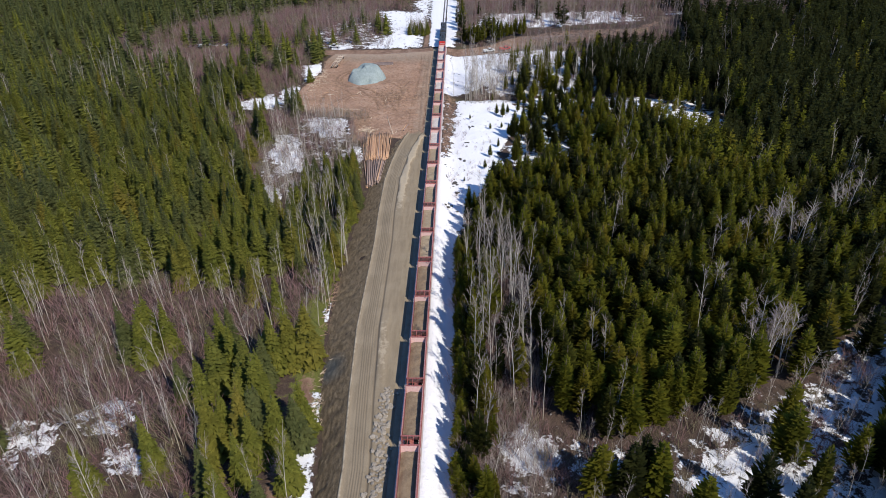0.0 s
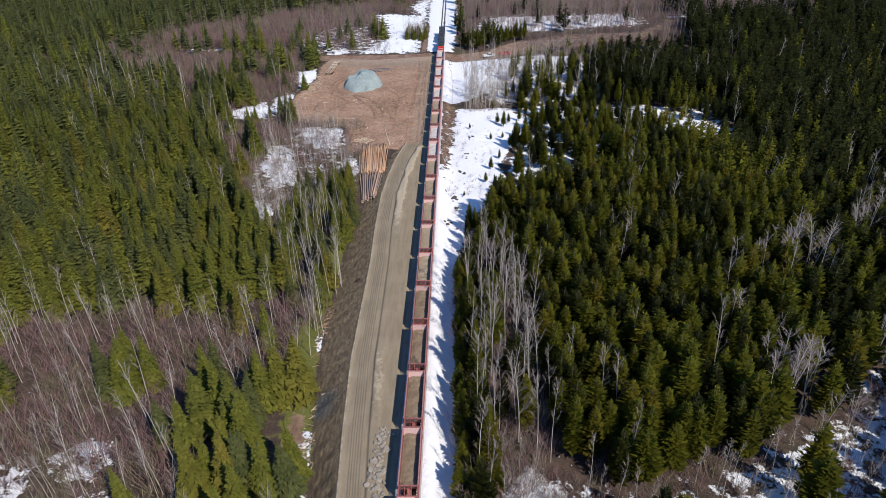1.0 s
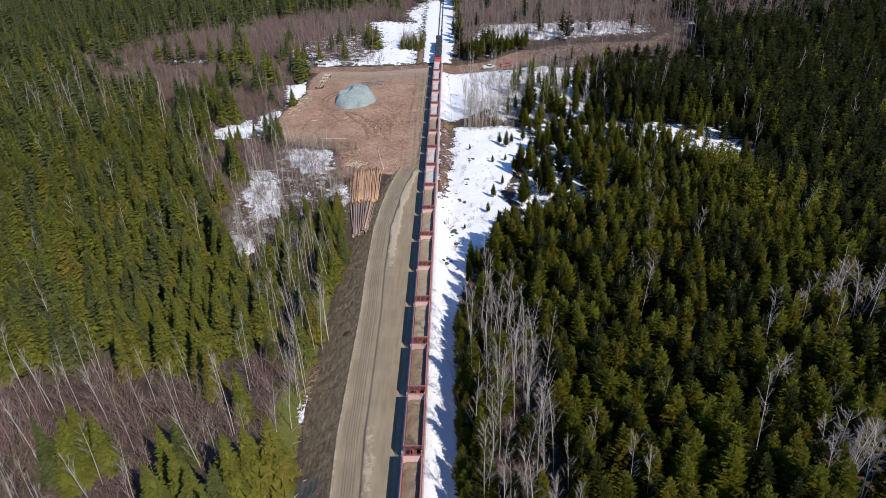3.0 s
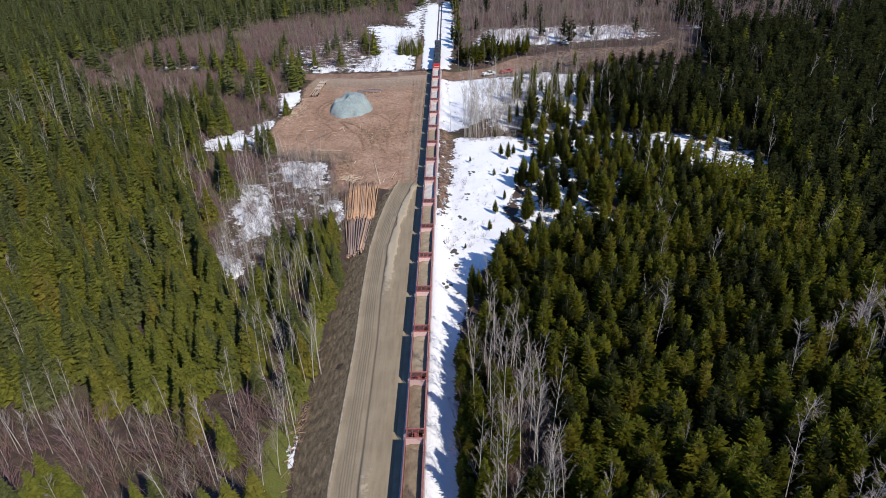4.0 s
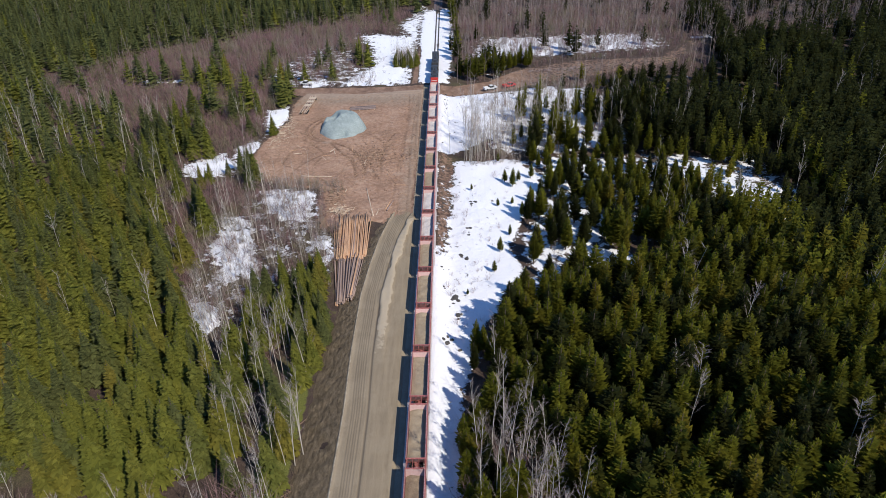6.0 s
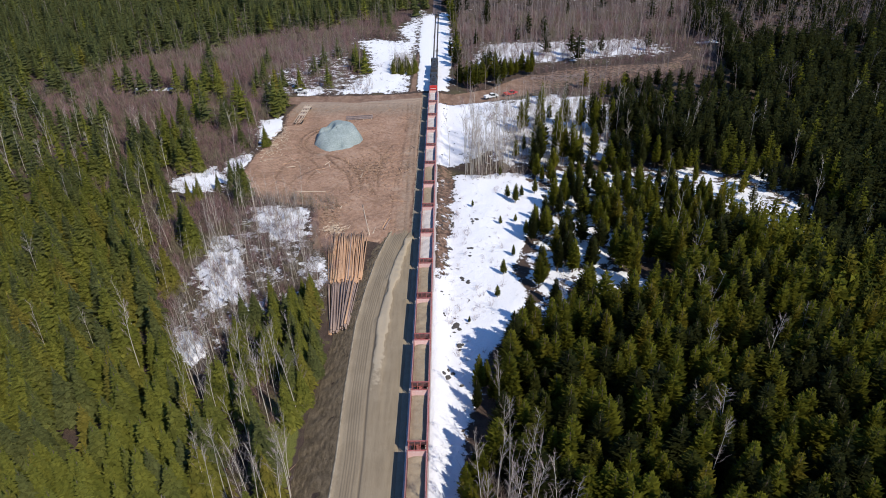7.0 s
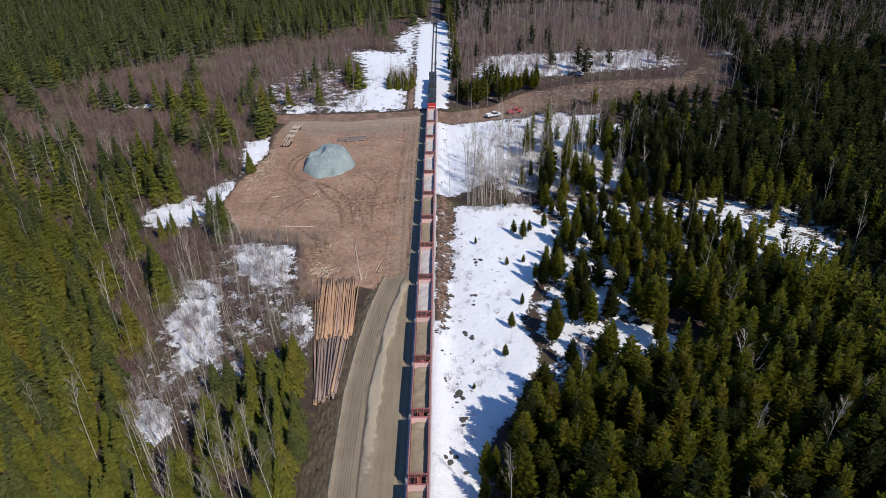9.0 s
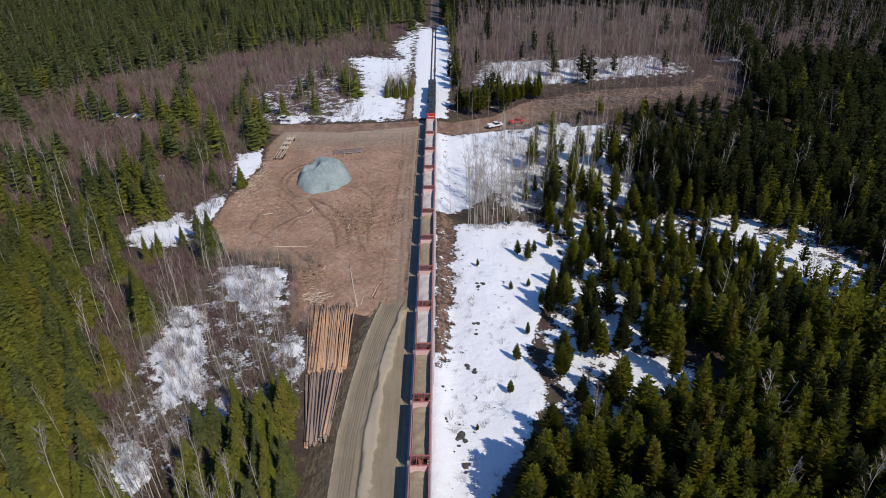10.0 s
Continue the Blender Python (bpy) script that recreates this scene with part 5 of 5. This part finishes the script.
    join("olive_brush", BRUSH, M_SCRUB, rows[rows[:, 6] > 0.66], "olive-brown leafless brush under the bare trees", "brush")
    join("brush", BRUSH, M_BRUSH, rows[rows[:, 6] <= 0.66], "purplish leafless alder brush under the bare trees", "brush")


build_woods()

# ---- things in the yard and beside the track ----
def log_mesh(seed, length, r0, mat):
    r = random.Random(seed)
    V, T = [], []
    n = 6
    pts = [(0.10 * math.sin(2.4 * k / n + seed), length * k / n, 0.05 * math.sin(1.7 * k / n + seed * 2)) for k in range(n + 1)]
    for k, (x, y, z) in enumerate(pts):
        rad = r0 * (1 - 0.45 * k / n) * r.uniform(0.93, 1.07)
        for j in range(8):
            a = 6.2832 * j / 8
            V.append((x + rad * math.cos(a), y, z + rad * math.sin(a)))
    for i in range(n):
        for j in range(8):
            a, b = i * 8 + j, i * 8 + (j + 1) % 8
            T.extend([(a, b, b + 8), (a, b + 8, a + 8)])
    V.extend([pts[0], pts[-1]])
    for j in range(8):
        T.append((len(V) - 2, (j + 1) % 8, j))
        T.append((len(V) - 1, n * 8 + j, n * 8 + (j + 1) % 8))
    return mesh_from("log", V, T, mat, None, True)


def log_deck(y0, length, x_far, x_near, count, layers, mats, label, group, seed):
    """Long stems laid side by side, butts to the near end."""
    r = random.Random(seed)
    meshes = [log_mesh(seed + k, length * r.uniform(0.93, 1.04), r.uniform(0.17, 0.25), mats[k % len(mats)]) for k in range(8)]
    for layer in range(layers):
        for k in range(count - layer * 2):
            u = (k + layer + 0.5) / count
            xa = x_near[0] + (x_near[1] - x_near[0]) * u + r.uniform(-0.06, 0.06)
            xb = x_far[0] + (x_far[1] - x_far[0]) * u + r.uniform(-0.55, 0.55)
            ya = y0 + r.uniform(-0.9, 0.9)
            if layer == layers - 1 and r.random() < 0.35:
                continue
            za = float(land(xa, ya)) + 0.2 + layer * 0.33 + r.uniform(-0.05, 0.08)
            zb = float(land(xb, ya + length)) + 0.2 + layer * 0.33
            turn = math.degrees(math.atan2(-(xb - xa), length))
            ob = tagged(new("log", r.choice(meshes)), label, "log", group)
            ob.matrix_basis = pose(xa, ya, za, math.degrees(math.atan2(zb - za, length)), 0, turn)


def stray(name, a, b, r0, mat, label, seed):
    """One log or stick on the ground from a to b."""
    d = Vector((b[0] - a[0], b[1] - a[1]))
    ob = tagged(new(name, log_mesh(seed, d.length, r0, mat)), label, "log", "stray logs in the yard")
    z = float(land(a[0], a[1])) + r0 * 0.8
    z2 = float(land(b[0], b[1])) + r0 * 0.6
    ob.matrix_basis = pose(a[0], a[1], z, math.degrees(math.atan2(z2 - z, d.length)), 0, math.degrees(math.atan2(-d.x, d.y)))


def gravel_pile():
    """Tipped heap of crushed stone: gentle front, crest along the back, a hollow dug out of one shoulder."""
    cx, cy, R, H = -31.6, 285.4, 7.9, 6.0
    ang, rad = np.linspace(0, 2 * math.pi, 97)[:-1], np.linspace(0, 1, 34)
    V, T = [], []
    for i, q in enumerate(rad):
        for a in ang:
            edge = R * (1 + 0.04 * math.sin(3 * a + 1) + 0.03 * math.sin(7 * a + 2) + 0.015 * math.sin(13 * a))
            x, y = edge * q * math.cos(a), edge * q * math.sin(a) * 1.12
            lean = min(1.0, 0.30 + 0.70 * (y / R + 0.95) / 1.35)
            z = H * max(0.0, 1 - q ** 4.5) * lean
            z = min(z, H * 0.86 + 0.10 * math.sin(x * 0.9 + 1) + 0.15 * math.exp(-(x - 1.5) ** 2))
            hollow = math.exp(-(((x + 3.6) / 2.4) ** 2 + ((y - 2.2) / 3.0) ** 2) ** 2)
            slip = math.exp(-((x - 1.6) / 0.8) ** 2 - ((y + 6.6) / 0.9) ** 2)
            z = max(0.0, z - 2.5 * hollow - 0.9 * slip)
            z = z + (0.09 * math.sin(x * 1.9 + 1) * math.sin(y * 1.6) + 0.05 * math.sin(4 * x + 2 * y) + 0.04 * math.sin(7 * x - 5 * y)) * (1 - q)
            V.append((cx + x, cy + y, z + 0.05 - 0.15 * (q > 0.99)))
    n = len(ang)
    for i in range(len(rad) - 1):
        for k in range(n):
            a, b = i * n + k, i * n + (k + 1) % n
            T.extend([(a, b, b + n), (a, b + n, a + n)])
    ob = new("gravel_pile", mesh_from("gravel_pile", V, T, M_PILE, None, True))
    tagged(ob, "blue-grey heap of crushed stone standing in the muddy yard", "gravel pile")


def rock_mesh(seed, mat):
    bm = bmesh.new()
    bmesh.ops.create_icosphere(bm, subdivisions=1, radius=1.0)
    r = random.Random(seed)
    for v in bm.verts:
        v.co = v.co * r.uniform(0.62, 1.12)
        v.co.z *= 0.75
    me = bpy.data.meshes.new("rock")
    bm.to_mesh(me)
    bm.free()
    me.materials.append(mat)
    return me


ROCKS, DARK_ROCKS = [rock_mesh(k, M_STONE) for k in range(7)], [rock_mesh(k + 20, M_DARKSTONE) for k in range(5)]


def riprap():
    r = random.Random(5)
    for k in range(230):
        y = r.uniform(60, 94)
        mid = -5.2 + 0.3 * math.sin(y * 0.5)
        x = mid + r.gauss(0, 0.75)
        s = r.uniform(0.22, 0.58)
        ob = tagged(new("rock", r.choice(ROCKS)), "angular tan blasted rock in a row beside the track", "rock", "rocks beside the track")
        ob.matrix_basis = pose(x, y, 0.10 + s * 0.25, r.uniform(-30, 30), r.uniform(-30, 30), r.uniform(0, 360)) @ Matrix.Diagonal((s, s * r.uniform(0.8, 1.5), s * 0.75, 1))


def debris():
    """Bark, broken sticks and slash trodden into the yard."""
    r = np.random.RandomState(12)
    V, T = [], []
    while len(T) < 4 * 4600:
        x, y = r.uniform(-57, -6), r.uniform(222, 322)
        if area(np.array([x]), np.array([y]), YARD, 1.0)[0] < 0.9 or np.hypot(x + 31, y - 286) < 10:
            continue
        dense = math.exp(-((x + 17) / 9) ** 2 - ((y - 262) / 16) ** 2) + 0.9 * math.exp(-((x + 47) / 8) ** 2 - ((y - 275) / 26) ** 2) + 0.3
        if r.uniform() > dense:
            continue
        L, w = r.uniform(0.3, 1.0) ** 2 * 3.0, r.uniform(0.03, 0.09)
        a, z = r.uniform(0, 3.14), float(land(x, y))
        d = np.array([math.cos(a), math.sin(a)]) * L / 2
        s = np.array([-math.sin(a), math.cos(a)]) * w
        tip = r.uniform(0.02, 0.35)
        i = len(V)
        V.extend([(x - d[0] - s[0], y - d[1] - s[1], z - 0.02), (x - d[0] + s[0], y - d[1] + s[1], z - 0.02), (x - d[0], y - d[1], z + 2 * w),
                  (x + d[0], y + d[1], z + tip)])
        T.extend([(i, i + 1, i + 3), (i + 1, i + 2, i + 3), (i + 2, i, i + 3), (i, i + 2, i + 1)])
    tagged(new("wood_debris", mesh_from("wood_debris", V, T, M_BARKBITS)), "broken sticks and bark scattered over the muddy yard", "debris", kind="stuff")


def slash_heap(cx, cy, rx, ry, h, n, seed, label, mat):
    r = np.random.RandomState(seed)
    V, T = [], []
    for k in range(n):
        x, y = cx + r.normal(0, rx * 0.5), cy + r.normal(0, ry * 0.5)
        q = math.exp(-((x - cx) / rx) ** 2 - ((y - cy) / ry) ** 2)
        z = float(land(x, y)) + r.uniform(0, h) * q
        L, w, a = r.uniform(0.7, 3.2), r.uniform(0.03, 0.09), r.uniform(0, 3.14)
        d = (math.cos(a) * L / 2, math.sin(a) * L / 2, r.uniform(-0.2, 0.35))
        i = len(V)
        V.extend([(x - d[0] + w * math.sin(a), y - d[1] - w * math.cos(a), z), (x - d[0] - w * math.sin(a), y - d[1] + w * math.cos(a), z), (x - d[0], y - d[1], z + 2 * w),
                  (x + d[0], y + d[1], z + d[2])])
        T.extend([(i, i + 1, i + 3), (i + 1, i + 2, i + 3), (i + 2, i, i + 3), (i, i + 2, i + 1)])
    tagged(new("slash_heap", mesh_from("slash_heap", V, T, mat)), label, "brush pile", kind="stuff")


def beam_rack():
    """Two long rusty girders lying side by side on cross timbers."""
    t = thing("steel_girders", "pair of dark rusty steel girders lying on timbers", "girders", m=pose(-26.5, 306, 0.1, 0, 0, 8))
    for y in (-1.0, 1.0):
        bm = bmesh.new()
        box(bm, -4.8, y - 0.18, 0.78, 4.8, y + 0.18, 0.83)
        box(bm, -4.8, y - 0.03, 0.30, 4.8, y + 0.03, 0.78)
        box(bm, -4.8, y - 0.18, 0.25, 4.8, y + 0.18, 0.30)
        part("girder", bm, M_GREYBARK, t, "dull rusty girder")
    for x in (-4.2, -1.4, 1.4, 4.2):
        part("cross_timber", block(x - 0.13, -1.6, -0.1, x + 0.13, 1.6, 0.25, bevel=0.02), M_PALEWOOD, t, "pale cross timber")


def trailer():
    """Flat trailer, its open frame laid with a few timbers."""
    t = thing("flatbed_trailer", "long pale open-framed flatbed trailer at the yard's edge", "trailer", m=pose(-47.6, 310, 0.05, 0, 0, -3))
    for x in (-0.55, 0.55):
        part("main_beam", block(x - 0.1, -9.5, 0.85, x + 0.1, 9.5, 1.25, bevel=0.02), M_PALEWOOD, t, "dusty pale beam")
    for s in (-1, 1):
        part("side_rail", block(s * 1.25 - 0.06, -9.5, 1.05, s * 1.25 + 0.06, 9.5, 1.27, bevel=0.02), M_PALEWOOD, t)
    for k in range(10):
        y = -9.2 + k * 2.04
        part("cross_member", block(-1.19, y - 0.12, 1.1, 1.19, y + 0.12, 1.24, bevel=0.02), M_LOGGREY, t)
    for k in (-2.6, 1.5, 5.2):
        part("deck_board", block(-1.2, k, 1.275, 1.2, k + 2.0, 1.34, bevel=0.01), M_PALEWOOD, t, "pale deck boards")
    for y in (-8.0, -6.8, -5.6, 7.5):
        for s in (-1, 1):
            bm = bmesh.new()
            bar(bm, (s * 0.85, y, 0.5), (s * 1.2, y, 0.5), 0.5, 16)
            part("tyre", bm, M_TYRE, t)


def vehicle(m, paint, label, pickup, length=5.6):
    t = thing("pickup_truck" if pickup else "car", label, "pickup truck" if pickup else "car", "vehicles parked by the crossing", m=m)
    h = length / 2
    bm = bmesh.new()
    box(bm, -0.95, -h, 0.45, 0.95, h, 1.0, 0.08)
    body = part("body", bm, paint, t)
    part("hood", block(-0.9, h - 1.55, 0.98, 0.9, h - 0.05, 1.12, bevel=0.06), paint, body)
    bm = bmesh.new()
    y0, y1 = (-0.35, 1.25) if pickup else (-h + 0.4, 1.2)
    v = [bm.verts.new(p) for p in ((-0.88, y0 - 0.15, 1.0), (0.88, y0 - 0.15, 1.0), (0.88, y1 + 0.45, 1.0), (-0.88, y1 + 0.45, 1.0),
                                   (-0.74, y0, 1.72), (0.74, y0, 1.72), (0.74, y1 - 0.2, 1.72), (-0.74, y1 - 0.2, 1.72))]
    for f in ((0, 3, 2, 1), (4, 5, 6, 7), (0, 1, 5, 4), (1, 2, 6, 5), (2, 3, 7, 6), (3, 0, 4, 7)):
        bm.faces.new([v[i] for i in f])
    part("windows", bm, M_GLASS, t, "dark window glass")
    part("roof", block(-0.76, y0 - 0.02, 1.72, 0.76, y1 - 0.16, 1.80, bevel=0.03), paint, t)
    if pickup:
        for s in (-1, 1):
            part("bed_side", block(s * 0.9 - 0.06, -h, 1.0, s * 0.9 + 0.06, -0.6, 1.3, bevel=0.02), paint, body)
        part("tailgate", block(-0.84, -h, 1.0, 0.84, -h + 0.1, 1.3, bevel=0.02), paint, body)
    for s in (-1, 1):
        part("headlight", block(s * 0.7 - 0.16, h - 0.01, 0.75, s * 0.7 + 0.16, h + 0.03, 0.93, bevel=0.02), M_WHITE, t)
        for y in (-h + 1.0, h - 1.0):
            bm = bmesh.new()
            bar(bm, (s * 0.72, y, 0.38), (s * 0.97, y, 0.38), 0.38, 16)
            part("wheel", bm, M_TYRE, t)


def little_trees():
    """Young spruces, bushes and dark stones on the open snow east of the track."""
    r = random.Random(31)
    crown = [mesh_from("crown", s[0], s[1], M_SPRUCE) for s in SETS["pine", "mid"]]
    trunk = [mesh_from("trunk", s[2], s[3], M_BARK) for s in SETS["pine", "mid"]]
    for x, y, h in ((24, 240, 5.5), (22, 243, 4.0), (26, 244, 3.5), (29, 232, 3.0), (23, 229, 2.2), (19, 228, 2.4), (16, 195, 3.0), (21, 212, 3.0), (25, 222, 4.2), (28, 224, 4.0),
                    (18, 204, 4.0), (12, 238, 2.0), (9.5, 186, 1.6), (30, 246, 4.5), (21, 258, 3.0)):
        k = r.randrange(6)
        t = thing("young_spruce", "small young spruce standing in the open snow", "tree", "young spruces in the snow",
                  m=pose(x, y, float(land(x, y)) + 0.1, 0, 0, r.uniform(0, 360)))
        for nm, me in (("trunk", trunk[k]), ("crown", crown[k])):
            ob = piece(nm, me, t)
            ob.scale = (h * 2.3, h * 2.3, h * 1.15)
    bush = [mesh_from("bush", V, T, M_BRUSH) for V, T in BRUSH]
    for x, y, h in ((10, 222, 2.2), (10.3, 224.5, 2.0), (9.5, 220, 1.5), (14.5, 192, 2.2), (17, 199, 2.4), (12.2, 176, 2.0), (15.5, 209, 1.8), (18.5, 216, 2.2), (13, 196, 1.8), (12, 195, 1.4), (6, 201, 1.4), (5.4, 244, 1.6), (6.2, 236, 1.3), (5.0, 222, 1.3), (4.6, 212, 1.2), (7.4, 208, 1.5),
                    (9, 243, 1.6), (13, 240, 1.2), (24, 212, 2.0), (22, 236, 1.5), (6.5, 250, 1.5), (-14, 366, 3.0), (-12.5, 371, 3.4), (-15, 376, 3.2), (-13, 380, 3.0), (-11.5, 364, 2.4), (-15.5, 369, 5.0), (-30, 342, 3.5), (-13, 367, 5.5), (-14.5, 372, 6.0), (-16, 374, 5.5), (-12.6, 375, 5.0), (-14, 379, 5.5), (-17, 378, 4.5), (-31, 345, 4.0), (-33, 343, 3.0), (-27, 339, 2.5),
                    (-22, 352, 2.2), (-19, 341, 1.8), (-24, 372, 2.6), (-9.8, 352, 1.6), (-9.6, 363, 1.6), (-10.2, 344, 1.8)):
        ob = tagged(new("bush", bush[r.randrange(6)]), "leafless brown bush sticking out of the snow", "bush", "bushes in the snow")
        ob.matrix_basis = pose(x, y, float(land(x, y)), 0, 0, r.uniform(0, 360)) @ Matrix.Diagonal((h, h, h, 1))
    for k in range(72):
        y = r.uniform(168, 260)
        x = r.uniform(4.5, 8 + (y - 168) * 0.22)
        h = r.uniform(0.7, 1.2) if k % 4 else r.uniform(1.4, 2.4)
        ob = tagged(new("bush", bush[r.randrange(6)]), "small leafless brown bush poking through the snow", "bush", "bushes in the snow")
        ob.matrix_basis = pose(x, y, float(land(x, y)), 0, 0, r.uniform(0, 360)) @ Matrix.Diagonal((h * 1.3, h * 1.3, h, 1))
    for cx, cy, n in ((6.6, 184, 9), (7.0, 178, 4), (5.2, 171, 5), (11, 214, 4), (9, 203, 4), (12, 231, 5)):
        for k in range(n):
            x, y, s = cx + r.gauss(0, 0.7), cy + r.gauss(0, 1.5), r.uniform(0.3, 0.75)
            ob = tagged(new("rock", r.choice(DARK_ROCKS)), "dark wet boulder bared by the melting snow", "rock", "stones in the snow")
            ob.matrix_basis = pose(x, y, float(land(x, y)) + 0.2, 0, 0, r.uniform(0, 360)) @ Matrix.Diagonal((s, s * 1.2, s * 0.7, 1))
    for k in range(46):
        y = r.uniform(165, 330)
        x = r.uniform(3.5, 9.0) if y < 262 else r.uniform(3.0, 9)
        s = r.uniform(0.15, 0.5)
        ob = tagged(new("rock", r.choice(DARK_ROCKS)), "dark stone showing through the old snow", "rock", "stones in the snow")
        ob.matrix_basis = pose(x, y, float(land(x, y)) + 0.15, 0, 0, r.uniform(0, 360)) @ Matrix.Diagonal((s, s, s * 0.8, 1))


def build_things():
    log_deck(201, 19.5, (-24.6, -15.4), (-22.6, -14.9), 26, 3, [M_LOG, M_LOG, M_LOG, M_LOG, M_LOG, M_LOGGREY], "long peeled reddish-brown log in a deck", "logs of the upper deck", 70)
    log_deck(183.8, 19.0, (-22.8, -15.6), (-20.0, -15.9), 18, 3, [M_LOGGREY, M_LOGGREY, M_LOGGREY, M_LOG, M_LOGGREY], "long weathered grey-brown log in a deck", "logs of the lower deck", 90)
    stray("stray_log", (-14.8, 220.7), (-18.2, 237.6), 0.2, M_PALEWOOD, "single pale log lying in the mud", 3)
    stray("stray_log", (-11.2, 223.5), (-10.0, 229.5), 0.25, M_LOGGREY, "short dark log beside the road", 4)
    stray("stray_log", (-11.8, 224.5), (-10.9, 229.8), 0.18, M_LOG, "short dark log beside the road", 6)
    stray("stray_log", (-38.9, 246.9), (-29.7, 246.5), 0.2, M_PALEWOOD, "long pale log lying across the mud", 5)
    stray("stray_log", (-14.2, 221.5), (-13.6, 225), 0.15, M_PALEWOOD, "short pale log lying in the mud", 8)
    stray("stray_log", (-23.5, 205), (-29.0, 212), 0.16, M_LOGGREY, "dark log fallen from the deck", 9)
    r = random.Random(19)
    for k in range(26):
        x, y = r.choice(((-17, 262), (-22, 250), (-40, 268), (-47, 288), (-12, 246), (-20, 236), (-36, 258)))
        x, y, a, L = x + r.gauss(0, 4.0), y + r.gauss(0, 6.0), r.uniform(0, 3.14), r.uniform(1.5, 4.5)
        if area(np.array([x]), np.array([y]), YARD, 1.0)[0] > 0.9 and math.hypot(x + 31, y - 286) > 11:
            stray("broken_log", (x, y), (x + L * math.cos(a), y + L * math.sin(a)), r.uniform(0.09, 0.17), r.choice((M_PALEWOOD, M_LOG, M_BARKBITS)), "short broken log lying in the mud", 100 + k)
    gravel_pile()
    riprap()
    debris()
    slash_heap(-24.5, 224, 3.0, 4, 1.0, 130, 3, "pale broken branches heaped beside the log deck", M_PALEWOOD)
    slash_heap(-19, 262, 7, 10, 0.6, 260, 4, "broken bark and branches churned into the mud", M_BARKBITS)
    slash_heap(-52, 284, 4, 16, 0.7, 240, 5, "pale branches pushed to the yard's edge", M_PALEWOOD)
    slash_heap(-18.5, 92, 2.0, 12, 0.4, 70, 6, "broken pale branches and snow at the foot of the fill", M_PALEWOOD)
    slash_heap(-21.0, 128, 1.2, 18, 0.5, 90, 7, "broken branches along the foot of the fill", M_BARKBITS)
    slash_heap(52, 349, 17, 4.5, 0.7, 300, 8, "broken grey branches strewn beside the crossing road", M_GREYBARK)
    slash_heap(-27, 232, 3.5, 7, 0.6, 200, 9, "broken branches and bark along the edge of the snow", M_BARKBITS)
    beam_rack()
    trailer()
    vehicle(pose(30.2, 330.3, float(land(30.2, 330.3)) + 0.25, 0, 0, -62), M_RED, "red pickup truck parked beside the gravel crossing road", True)
    vehicle(pose(22.4, 327.6, float(land(22.4, 327.6)) + 0.25, 0, 0, -66), M_WHITE, "white pickup truck parked beside the gravel crossing road", True)
    vehicle(pose(-53.2, 337, float(land(-53.2, 337)) + 0.25, 0, 0, 75), M_WHITE, "white pickup truck parked among trees by the yard", True)
    little_trees()


build_things()
